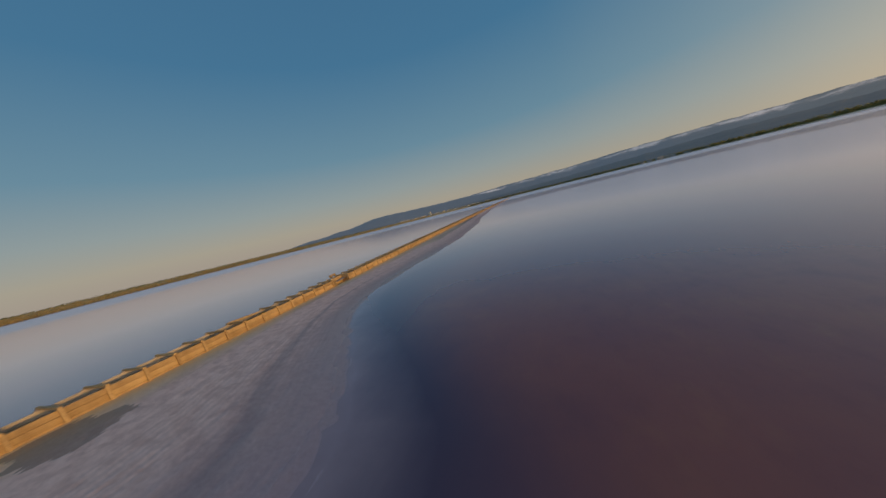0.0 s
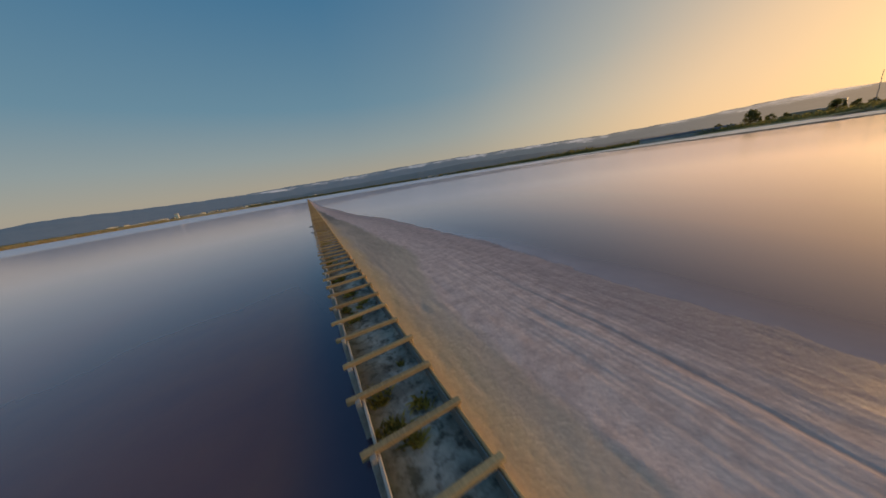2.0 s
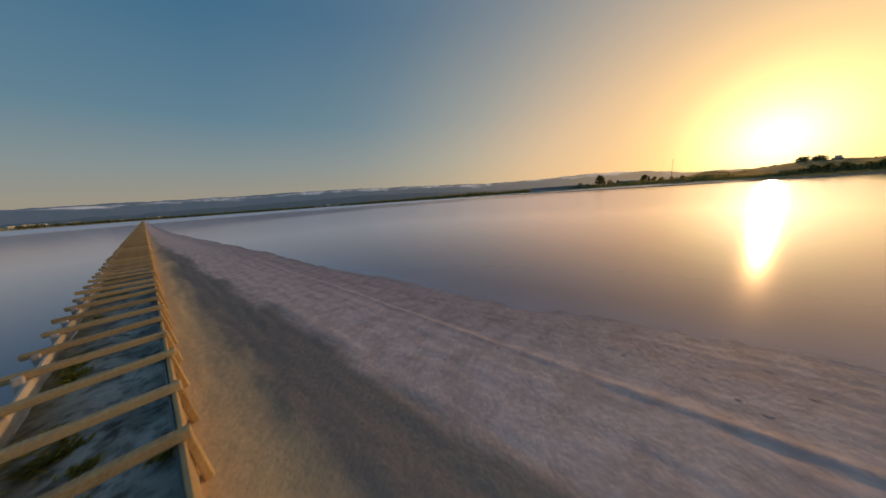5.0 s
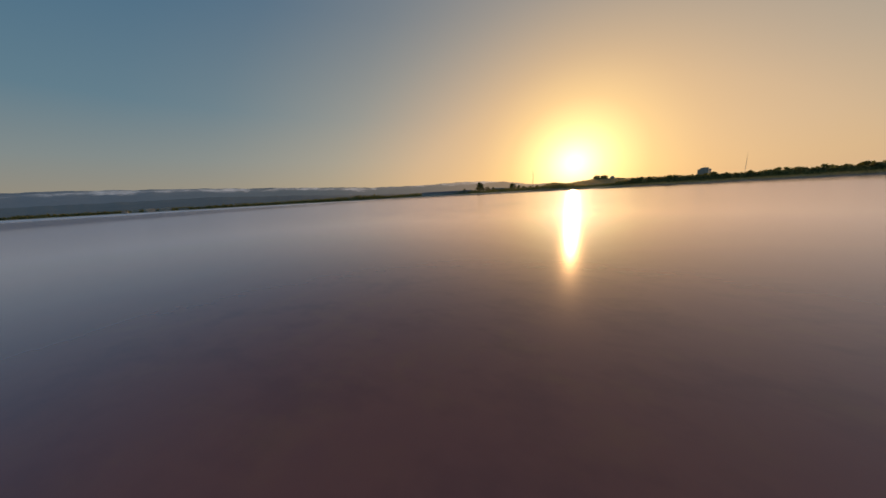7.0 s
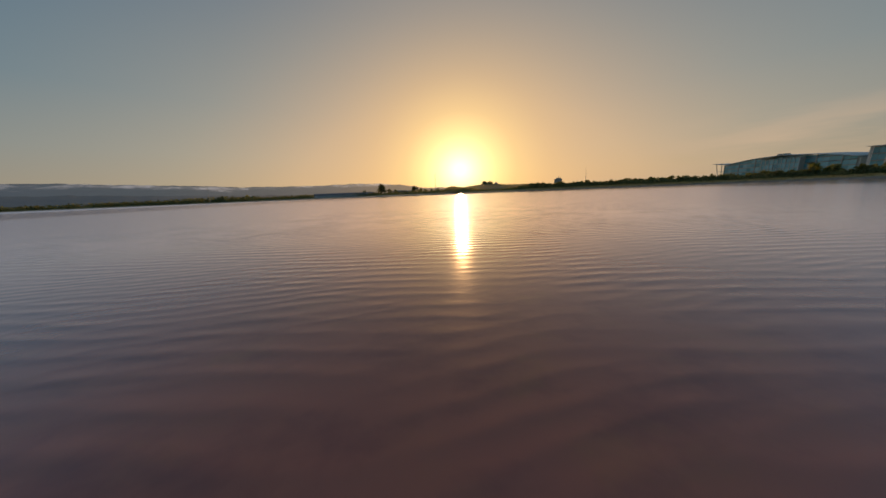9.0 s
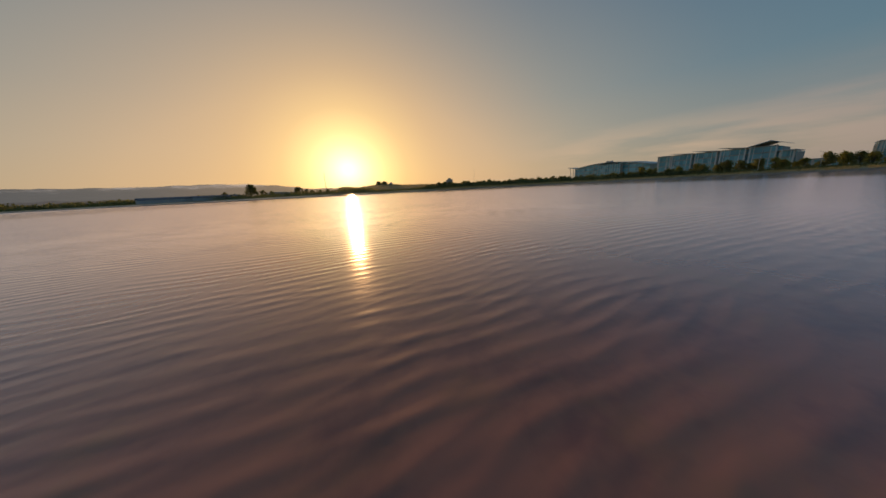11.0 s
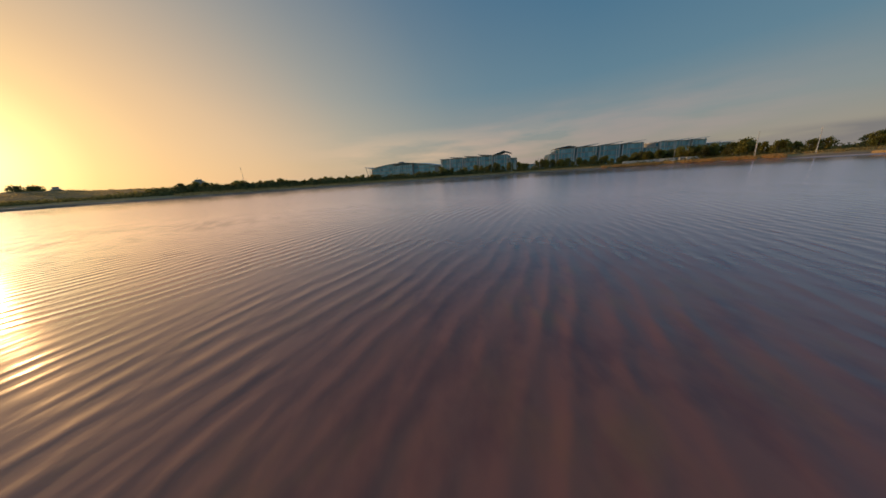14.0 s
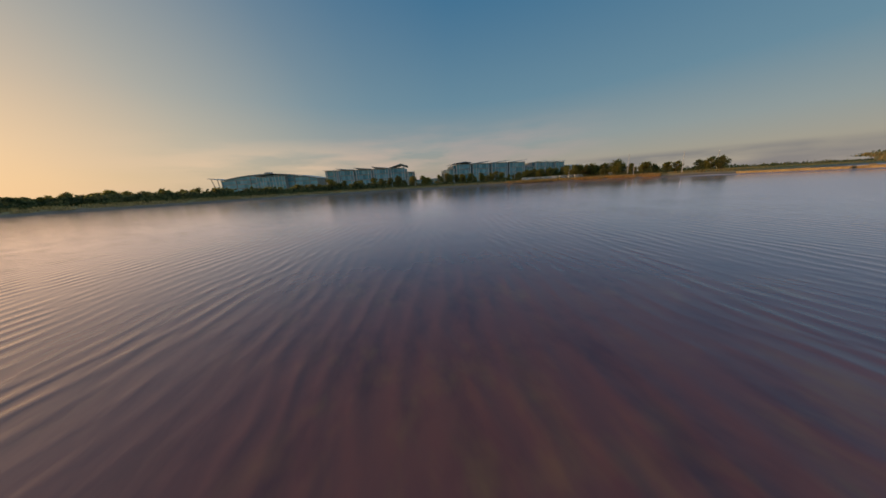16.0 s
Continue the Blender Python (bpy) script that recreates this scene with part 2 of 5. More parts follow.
def fog_material():
    """Ragged fog: thick along its middle, thinning to nothing at its edges."""
    m, n, l, b = material("fog_bank", 1.0)
    uv = n.new("ShaderNodeUVMap")
    sep = n.new("ShaderNodeSeparateXYZ")
    l.new(uv.outputs["UV"], sep.inputs[0])
    mp = n.new("ShaderNodeMapping")
    mp.inputs["Scale"].default_value = (0.15, 0.8, 1)
    l.new(uv.outputs["UV"], mp.inputs["Vector"])
    puff, curl = noise_tex(n, l, mp.outputs["Vector"], 1.0, 5, 0.6), noise_tex(n, l, mp.outputs["Vector"], 4.0, 5, 0.6)
    body = ramp(n, l, sep.outputs["Y"], [(0.0, (0, 0, 0)), (0.35, (0.5, 0.5, 0.5)), (0.66, (1, 1, 1)), (0.82, (0.7, 0.7, 0.7)), (1.0, (0, 0, 0))])
    f = maths(n, l, "SUBTRACT", maths(n, l, "ADD", maths(n, l, "MULTIPLY", puff, 1.35), maths(n, l, "MULTIPLY", curl, 0.22)), 0.29)
    f = maths(n, l, "ADD", f, maths(n, l, "MULTIPLY", maths(n, l, "SUBTRACT", body, 1.0), 0.42))
    alpha = n.new("ShaderNodeMapRange")
    alpha.interpolation_type = "SMOOTHSTEP"
    alpha.inputs["From Min"].default_value, alpha.inputs["From Max"].default_value = 0.30, 0.66
    alpha.inputs["To Max"].default_value = 0.85
    l.new(f, alpha.inputs["Value"])
    l.new(alpha.outputs["Result"], b.inputs["Alpha"])
    l.new(ramp(n, l, curl, [(0.3, (0.42, 0.42, 0.46)), (0.7, (0.74, 0.69, 0.67))]), b.inputs["Base Color"])
    return m


FOG = fog_material()


def haze_emission(m, strength, stops):
    """Paints sunlit haze onto a backdrop kilometres off, as emission tinted by bearing."""
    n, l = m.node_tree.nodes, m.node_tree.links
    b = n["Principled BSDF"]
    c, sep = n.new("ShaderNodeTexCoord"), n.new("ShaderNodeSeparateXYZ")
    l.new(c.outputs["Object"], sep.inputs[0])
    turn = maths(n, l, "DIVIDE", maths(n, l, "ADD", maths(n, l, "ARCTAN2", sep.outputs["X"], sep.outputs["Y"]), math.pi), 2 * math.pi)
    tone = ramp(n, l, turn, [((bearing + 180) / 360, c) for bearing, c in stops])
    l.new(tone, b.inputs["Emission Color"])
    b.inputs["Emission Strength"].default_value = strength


# haze painted as emission on hills, foothills and fog, warmer towards the sun
haze_emission(HILL, 0.30, [(-90, (0.15, 0.20, 0.27)), (20, (0.17, 0.22, 0.29)), (48, (0.27, 0.28, 0.28)), (70, (0.56, 0.46, 0.36)), (92, (1.2, 0.78, 0.42)), (130, (0.9, 0.55, 0.30))])
haze_emission(FOOTHILL, 0.30, [(-90, (0.09, 0.13, 0.18)), (20, (0.10, 0.14, 0.19)), (48, (0.16, 0.17, 0.19)), (70, (0.40, 0.30, 0.24)), (92, (0.8, 0.5, 0.28))])
haze_emission(FOG, 0.36, [(-90, (0.55, 0.55, 0.60)), (20, (0.62, 0.58, 0.58)), (48, (0.85, 0.68, 0.58)), (70, (1.1, 0.82, 0.60)), (92, (1.6, 1.05, 0.62))])


def leafy(m, share):
    """Leaves let light through: part of what falls on one side glows out of the other."""
    n, l = m.node_tree.nodes, m.node_tree.links
    b, out = n["Principled BSDF"], n["Material Output"]
    t, mx = n.new("ShaderNodeBsdfTranslucent"), n.new("ShaderNodeMixShader")
    mx.inputs["Fac"].default_value = share
    tone = b.inputs["Base Color"].links[0].from_socket
    l.new(mix(n, l, 1.0, tone, (1.45, 1.5, 1.1), "MULTIPLY"), t.inputs["Color"])
    l.new(b.outputs[0], mx.inputs[1])
    l.new(t.outputs[0], mx.inputs[2])
    l.new(mx.outputs[0], out.inputs["Surface"])


for leaves in (LEAF, LEAF_GOLD, SCRUB, PLANT, DRY_BLADE, REED, RUST_REED):
    leafy(leaves, 0.62)


def glass_material():
    m, n, l, b = material("sky_painted_glazing", 0.20, 0.0, 1.7)
    v = coords(n, l, (1, 1, 1))
    r = n.new("ShaderNodeObjectInfo").outputs["Random"]
    fac = maths(n, l, "ADD", maths(n, l, "MULTIPLY", noise_tex(n, l, v, 0.2, 3), 0.6), maths(n, l, "MULTIPLY", r, 0.4))
    # pale teal stands for reflected sky, painted into the panes' base colour
    l.new(ramp(n, l, fac, [(0.2, (0.11, 0.30, 0.36)), (0.5, (0.23, 0.53, 0.61)), (0.8, (0.40, 0.70, 0.76))]), b.inputs["Base Color"])
    return m


GLASS = glass_material()
DARK_GLASS = mottled("dark_glazing", (0.04, 0.045, 0.05), (0.09, 0.10, 0.11), 0.4, rough=0.2)


# reach of the salt crust from the flume, along it: y, metres
REACH = [(-40, 15.5), (-19, 15.2), (-16.5, 13.8), (-13, 11.0), (-9, 8.2), (-6, 7.2), (0, 7.6), (8, 8.7), (20, 9.7), (32, 9.4), (45, 9.3), (58, 7.6), (70, 6.6), (80, 6.5), (95, 5.9), (108, 5.0), (140, 3.6), (200, 2.8), (400, 2.0), (900, 1.4)]


def reach_node(n, l, y):
    """The crust's reach at y, as a node."""
    f = maths(n, l, "DIVIDE", maths(n, l, "ADD", y, 40.0), 940.0)
    r = n.new("ShaderNodeValToRGB")
    while len(r.color_ramp.elements) < len(REACH):
        r.color_ramp.elements.new(0.5)
    for e, (yy, w) in zip(r.color_ramp.elements, REACH):
        e.position, e.color = (yy + 40) / 940, (w / 16, w / 16, w / 16, 1)
    l.new(f, r.inputs["Fac"])
    return maths(n, l, "MULTIPLY", r.outputs["Color"], 16.0)


def water_material():
    """Brine: a coloured body, pale over the shallow crust, under a rippled lilac gloss."""
    m, n, l, b = material("brine", 0.6)
    b.inputs["Specular IOR Level"].default_value = 0.0
    v = coords(n, l, (1, 1, 1))
    c, sep = n.new("ShaderNodeTexCoord"), n.new("ShaderNodeSeparateXYZ")
    l.new(c.outputs["Object"], sep.inputs[0])

    def span(value, lo, hi, to_lo=0.0, to_hi=1.0):
        r = n.new("ShaderNodeMapRange")
        r.interpolation_type = "SMOOTHSTEP"
        for key, val in (("From Min", lo), ("From Max", hi), ("To Min", to_lo), ("To Max", to_hi)):
            r.inputs[key].default_value = val
        l.new(value, r.inputs["Value"])
        return r.outputs["Result"]

    # algae and silt in the brine: broad patches, drifting streaks, small dark clots
    patch, fine = noise_tex(n, l, v, 0.045, 4), noise_tex(n, l, coords(n, l, (0.8, 1.0, 1)), 0.55, 4, 0.55)
    clot = noise_tex(n, l, coords(n, l, (1.0, 0.55, 1)), 1.5, 5, 0.62)
    fac = maths(n, l, "ADD", maths(n, l, "MULTIPLY", patch, 0.72), maths(n, l, "MULTIPLY", fine, 0.28))
    # the eastern shallows are thick with it, the water by the flume clear
    thick = maths(n, l, "MAXIMUM", span(sep.outputs["X"], 14.0, 50.0, 0.10, 1.0), maths(n, l, "MULTIPLY", span(sep.outputs["X"], 8.0, 18.0), span(sep.outputs["Y"], 52.0, 84.0, 0.0, 0.75)))
    clear = ramp(n, l, fac, [(0.32, (0.255, 0.086, 0.078)), (0.52, (0.335, 0.110, 0.074)), (0.72, (0.415, 0.145, 0.070))])
    # lighter body colour to the north, fading southwards to fit the camera's view
    lighter_part = maths(n, l, "MULTIPLY", thick, span(sep.outputs["Y"], 44.0, 84.0))
    deep = mix(n, l, lighter_part, clear, ramp(n, l, fac, [(0.32, (0.39, 0.142, 0.100)), (0.52, (0.48, 0.176, 0.097)), (0.72, (0.56, 0.212, 0.093))]))
    deep = mix(n, l, maths(n, l, "MULTIPLY", thick, 0.62), deep, ramp(n, l, clot, [(0.34, (0.48, 0.48, 0.62)), (0.52, (1, 1, 1))]), "MULTIPLY")
    bloom = noise_tex(n, l, coords(n, l, (1.0, 0.6, 1)), 2.0, 4, 0.6)
    bloom = maths(n, l, "MULTIPLY", ramp(n, l, bloom, [(0.50, (0, 0, 0)), (0.70, (1, 1, 1))]), ramp(n, l, fine, [(0.42, (0.1, 0.1, 0.1)), (0.6, (0.7, 0.7, 0.7))]))
    deep = mix(n, l, maths(n, l, "MULTIPLY", bloom, thick), deep, (0.45, 0.195, 0.075))
    off = maths(n, l, "SUBTRACT", sep.outputs["X"], reach_node(n, l, sep.outputs["Y"]))
    wander = maths(n, l, "MULTIPLY", maths(n, l, "SUBTRACT", noise_tex(n, l, coords(n, l, (1, 0.3, 1)), 0.4, 4), 0.5), 1.2)
    off = maths(n, l, "ADD", off, wander)
    # violet by crust and flume: brine, painted sky reflection and shadow; red algae beyond
    flume_shade = maths(n, l, "SUBTRACT", maths(n, l, "MULTIPLY", sep.outputs["X"], -3.5), 2.0)
    lagged = maths(n, l, "MULTIPLY", span(sep.outputs["Y"], -4.0, 20.0, 0.0, 6.0), span(sep.outputs["Y"], 42.0, 70.0, 1.0, 0.0))
    off_shore = maths(n, l, "ADD", maths(n, l, "SUBTRACT", off, lagged), span(sep.outputs["Y"], 55.0, 80.0, 0.0, 2.5))
    out = span(maths(n, l, "ADD", maths(n, l, "MAXIMUM", off_shore, flume_shade), maths(n, l, "MULTIPLY", maths(n, l, "SUBTRACT", patch, 0.5), 4.0)), 1.5, 7.5)
    violet = ramp(n, l, fac, [(0.32, (0.075, 0.048, 0.078)), (0.72, (0.12, 0.066, 0.092))])
    violet = mix(n, l, span(sep.outputs["Y"], 22.0, 58.0), violet, (0.27, 0.155, 0.15))
    # shallows show the pale crust of the bed beside the strip
    bed = ramp(n, l, fine, [(0.3, (0.36, 0.255, 0.275)), (0.7, (0.46, 0.33, 0.34))])
    shoal = maths(n, l, "ADD", 2.0, span(sep.outputs["Y"], -6.0, -16.0, 0.0, 0.5))
    murk = maths(n, l, "DIVIDE", maths(n, l, "ADD", off, 0.15), shoal, True)
    murk = maths(n, l, "MAXIMUM", maths(n, l, "POWER", murk, 0.75), maths(n, l, "LESS_THAN", sep.outputs["X"], 0.0))
    l.new(mix(n, l, murk, bed, mix(n, l, out, violet, deep)), b.inputs["Base Color"])
    # ripples centred near the flight, faded around it to fit the camera's view
    far = n.new("ShaderNodeVectorMath")
    far.operation = "DISTANCE"
    far.inputs[1].default_value = (84, 95, 0)
    l.new(c.outputs["Object"], far.inputs[0])
    ripple_zone = span(far.outputs["Value"], 34, 66, 1.0, 0.04)
    # the open eastern side is never quite still
    calm = maths(n, l, "MAXIMUM", ripple_zone, span(sep.outputs["X"], 46.0, 105.0, 0.0, 0.80))

    def train(turn, stretch):
        mr, ms = n.new("ShaderNodeMapping"), n.new("ShaderNodeMapping")
        mr.inputs["Rotation"].default_value = (0, 0, radians(turn))
        ms.inputs["Scale"].default_value = (1.0, stretch, 1)
        l.new(c.outputs["Object"], mr.inputs["Vector"])
        l.new(mr.outputs["Vector"], ms.inputs["Vector"])
        return ms.outputs["Vector"]

    def crests(vec, scale, wobble):
        w = n.new("ShaderNodeTexWave")
        w.wave_type, w.bands_direction = "BANDS", "X"
        for key, val in (("Scale", scale), ("Distortion", wobble), ("Detail", 2.0), ("Detail Scale", 0.9), ("Detail Roughness", 0.5)):
            w.inputs[key].default_value = val
        l.new(vec, w.inputs["Vector"])
        return maths(n, l, "POWER", w.outputs["Fac"], 1.5)

    main, second, across = train(9, 0.46), train(-7, 0.50), train(118, 0.33)
    chop, cross, fizz = noise_tex(n, l, main, 2.9, 2, 0.45), noise_tex(n, l, across, 3.2, 2, 0.45), noise_tex(n, l, train(4, 0.5), 9.0, 2, 0.5)
    here = ramp(n, l, noise_tex(n, l, train(9, 0.6), 0.42, 3), [(0.38, (0.05, 0.05, 0.05)), (0.60, (1, 1, 1))])
    there = ramp(n, l, noise_tex(n, l, train(40, 0.7), 0.33, 3), [(0.40, (0.0, 0.0, 0.0)), (0.62, (1, 1, 1))])
    gust = ramp(n, l, noise_tex(n, l, v, 0.035, 3), [(0.3, (0.5, 0.5, 0.5)), (0.7, (1, 1, 1))])
    h = maths(n, l, "ADD", maths(n, l, "MULTIPLY", chop, 0.13), maths(n, l, "MULTIPLY", cross, 0.10))
    h = maths(n, l, "ADD", h, maths(n, l, "MULTIPLY", maths(n, l, "MULTIPLY", crests(main, 0.82, 4.0), here), 0.17))
    h = maths(n, l, "ADD", h, maths(n, l, "MULTIPLY", maths(n, l, "MULTIPLY", crests(second, 1.02, 4.5), there), 0.12))
    # the finest ripples reach a little further out
    fringe = maths(n, l, "MAXIMUM", calm, span(far.outputs["Value"], 52, 76, 0.40, 0.0))
    h = maths(n, l, "ADD", maths(n, l, "MULTIPLY", h, calm), maths(n, l, "MULTIPLY", maths(n, l, "MULTIPLY", fizz, fringe), 0.075))
    h = maths(n, l, "MULTIPLY", h, gust)
    wavelets = bump(n, l, b, h, 0.9, 0.060)
    gloss, edge, top = n.new("ShaderNodeBsdfAnisotropic"), n.new("ShaderNodeFresnel"), n.new("ShaderNodeMixShader")
    gloss.inputs["Color"].default_value = (0.905, 0.865, 1.0, 1)
    # glossier outside the ripple zone, rougher again far out
    l.new(maths(n, l, "MAXIMUM", span(far.outputs["Value"], 62, 100, 0.185, 0.11), span(far.outputs["Value"], 160, 330, 0.0, 0.22)), gloss.inputs["Roughness"])
    edge.inputs["IOR"].default_value = 1.5
    l.new(wavelets.outputs["Normal"], gloss.inputs["Normal"])
    l.new(wavelets.outputs["Normal"], edge.inputs["Normal"])
    l.new(maths(n, l, "MULTIPLY", maths(n, l, "SUBTRACT", edge.outputs[0], 0.005), 1.6, True), top.inputs["Fac"])
    l.new(b.outputs[0], top.inputs[1])
    l.new(gloss.outputs[0], top.inputs[2])
    l.new(top.outputs[0], n["Material Output"].inputs["Surface"])
    return m


WATER = water_material()


def strip_material():
    """Salt crust: dirt by the timber, rutted pale crust, damp pink margin."""
    m, n, l, b = material("salt_crust", 0.75)
    c, sep = n.new("ShaderNodeTexCoord"), n.new("ShaderNodeSeparateXYZ")
    l.new(c.outputs["Object"], sep.inputs[0])
    v, ruts = coords(n, l, (1, 1, 1)), coords(n, l, (1, 0.05, 1))
    wob = noise_tex(n, l, coords(n, l, (1, 0.3, 1)), 0.5, 6, 0.65)
    x = maths(n, l, "ADD", sep.outputs["X"], maths(n, l, "MULTIPLY", maths(n, l, "SUBTRACT", wob, 0.5), 2.0))
    # bare damp earth spreads further from the timber in places
    bare = ramp(n, l, maths(n, l, "DIVIDE", maths(n, l, "ADD", sep.outputs["Y"], 40.0), 240.0),
                [(0.05, (0.12, 0.12, 0.12)), (0.17, (0.125, 0.125, 0.125)), (0.225, (0.16, 0.16, 0.16)), (0.255, (0.33, 0.33, 0.33)), (0.31, (0.34, 0.34, 0.34)), (0.42, (0.27, 0.27, 0.27)), (0.50, (0.21, 0.21, 0.21)), (0.60, (0.12, 0.12, 0.12)), (1.0, (0.05, 0.05, 0.05))])
    xs = maths(n, l, "DIVIDE", maths(n, l, "SUBTRACT", x, 0.8), reach_node(n, l, sep.outputs["Y"]))
    dirt = n.new("ShaderNodeMapRange")
    dirt.inputs["To Min"].default_value, dirt.inputs["To Max"].default_value = 1.0, 0.0
    dirt.interpolation_type = "SMOOTHSTEP"
    l.new(xs, dirt.inputs["Value"])
    l.new(maths(n, l, "ADD", bare, 0.02), dirt.inputs["From Min"])
    l.new(maths(n, l, "ADD", bare, 0.10), dirt.inputs["From Max"])
    salt = ramp(n, l, xs, [(0.0, (0.94, 0.68, 0.58)), (0.45, (0.97, 0.71, 0.625)), (0.62, (0.88, 0.64, 0.575)), (0.76, (0.70, 0.50, 0.46)), (0.84, (0.74, 0.54, 0.50)), (0.95, (0.46, 0.335, 0.34))])
    track = noise_tex(n, l, ruts, 3.4, 5, 0.62)
    clump, fine = noise_tex(n, l, coords(n, l, (1.0, 1.5, 1)), 1.5, 5, 0.62), noise_tex(n, l, v, 7.0, 6, 0.7)
    salt = mix(n, l, 0.08, salt, ramp(n, l, track, [(0.36, (0.62, 0.52, 0.48)), (0.56, (1, 1, 1))]), "MULTIPLY")
    salt = mix(n, l, 0.55, salt, ramp(n, l, clump, [(0.38, (0.66, 0.57, 0.55)), (0.58, (1, 1, 1))]), "MULTIPLY")
    # the outer crust is soaked where the pond laps over it
    lap, side = n.new("ShaderNodeMapRange"), n.new("ShaderNodeMapRange")
    for node, lo, hi, sock in ((lap, 19.0, 5.0, sep.outputs["Y"]), (side, 0.48, 0.94, xs)):
        node.interpolation_type = "SMOOTHSTEP"
        node.inputs["From Min"].default_value, node.inputs["From Max"].default_value = lo, hi
        l.new(sock, node.inputs["Value"])
    soaked = maths(n, l, "MULTIPLY", lap.outputs["Result"], side.outputs["Result"])
    upper = n.new("ShaderNodeMapRange")
    upper.inputs["From Min"].default_value, upper.inputs["From Max"].default_value = -14.0, -5.0
    l.new(sep.outputs["Y"], upper.inputs["Value"])
    salt = mix(n, l, soaked, salt, mix(n, l, upper.outputs["Result"], (0.46, 0.335, 0.36), (0.38, 0.265, 0.275)))
    l.new(maths(n, l, "SUBTRACT", 0.75, maths(n, l, "MULTIPLY", soaked, 0.52)), b.inputs["Roughness"])
    # wheel tracks: a bundle of fine ridges and one deep rut, for as far as carts came
    q = maths(n, l, "DIVIDE", sep.outputs["X"], reach_node(n, l, sep.outputs["Y"]))
    q = maths(n, l, "ADD", q, maths(n, l, "MULTIPLY", maths(n, l, "SUBTRACT", noise_tex(n, l, coords(n, l, (0.3, 0.3, 1)), 0.6, 5), 0.5), 0.075))
    until = n.new("ShaderNodeMapRange")
    until.inputs["From Min"].default_value, until.inputs["From Max"].default_value = 20.0, 9.0
    l.new(sep.outputs["Y"], until.inputs["Value"])
    comb = maths(n, l, "ADD", maths(n, l, "MULTIPLY", maths(n, l, "SINE", maths(n, l, "MULTIPLY", q, 2 * math.pi / 0.025)), 0.5), 0.5)
    lane = ramp(n, l, q, [(0.42, (0, 0, 0)), (0.46, (1, 1, 1)), (0.60, (1, 1, 1)), (0.64, (0, 0, 0)), (0.72, (0, 0, 0)), (0.76, (0.22, 0.22, 0.22)), (0.84, (0.22, 0.22, 0.22)), (0.88, (0, 0, 0))])
    raked = n.new("ShaderNodeMapRange")
    raked.inputs["From Min"].default_value, raked.inputs["From Max"].default_value = 60.0, 44.0
    l.new(sep.outputs["Y"], raked.inputs["Value"])
    outer = maths(n, l, "MULTIPLY", ramp(n, l, q, [(0.50, (0, 0, 0)), (0.58, (0.6, 0.6, 0.6)), (0.84, (0.6, 0.6, 0.6)), (0.90, (0, 0, 0))]), raked.outputs["Result"])
    lane = maths(n, l, "MULTIPLY", maths(n, l, "MAXIMUM", maths(n, l, "MULTIPLY", lane, until.outputs["Result"]), outer), ramp(n, l, clump, [(0.35, (0.3, 0.3, 0.3)), (0.6, (1, 1, 1))]))
    comb = maths(n, l, "MULTIPLY", comb, lane)
    yy = maths(n, l, "MINIMUM", maths(n, l, "MAXIMUM", sep.outputs["Y"], 0.0), 22.0)
    back = maths(n, l, "MINIMUM", maths(n, l, "MAXIMUM", maths(n, l, "MULTIPLY", sep.outputs["Y"], -1.0), 0.0), 20.0)
    middle = maths(n, l, "ADD", maths(n, l, "ADD", maths(n, l, "MULTIPLY", yy, 0.0045), maths(n, l, "MULTIPLY", back, 0.004)), 0.605)
    middle = maths(n, l, "ADD", middle, maths(n, l, "MULTIPLY", maths(n, l, "MAXIMUM", maths(n, l, "SUBTRACT", back, 16.0), 0.0), 0.02))
    # the rut opens into a broad wet channel towards the sluice's lower end
    away = maths(n, l, "DIVIDE", maths(n, l, "SUBTRACT", q, middle), maths(n, l, "ADD", maths(n, l, "MULTIPLY", back, 0.16), 1.0))
    deeprut = ramp(n, l, maths(n, l, "ADD", maths(n, l, "MULTIPLY", away, 10.0), 0.5), [(0.28, (0, 0, 0)), (0.42, (0.3, 0.3, 0.3)), (0.48, (0.8, 0.8, 0.8)), (0.54, (0.8, 0.8, 0.8)), (0.66, (0, 0, 0))])
    deeprut = maths(n, l, "MULTIPLY", deeprut, until.outputs["Result"])
    salt = mix(n, l, maths(n, l, "MULTIPLY", comb, 0.20), salt, (0.30, 0.21, 0.20))
    salt = mix(n, l, maths(n, l, "MULTIPLY", deeprut, 0.52), salt, (0.26, 0.20, 0.22))
    damp = noise_tex(n, l, coords(n, l, (1, 0.25, 1)), 0.35, 4)
    soak = ramp(n, l, maths(n, l, "DIVIDE", maths(n, l, "ADD", sep.outputs["Y"], 40.0), 240.0),
                [(0.20, (0.0, 0, 0)), (0.25, (0.10, 0.10, 0.10)), (0.37, (0.18, 0.18, 0.18)), (0.43, (0.6, 0.6, 0.6)), (0.52, (0.6, 0.6, 0.6)), (0.60, (0.2, 0.2, 0.2))])
    damp = maths(n, l, "ADD", damp, maths(n, l, "MULTIPLY", soak, 0.45))
    salt = mix(n, l, soak, salt, mix(n, l, 1.0, salt, (0.80, 0.75, 0.76), "MULTIPLY"))
    soil = mix(n, l, ramp(n, l, damp, [(0.48, (0, 0, 0)), (0.68, (1, 1, 1))]), (0.82, 0.60, 0.44), (0.58, 0.415, 0.31))
    soil = mix(n, l, maths(n, l, "MULTIPLY", soak, 1.35, True), soil, (0.22, 0.175, 0.15))
    gold = n.new("ShaderNodeMapRange")
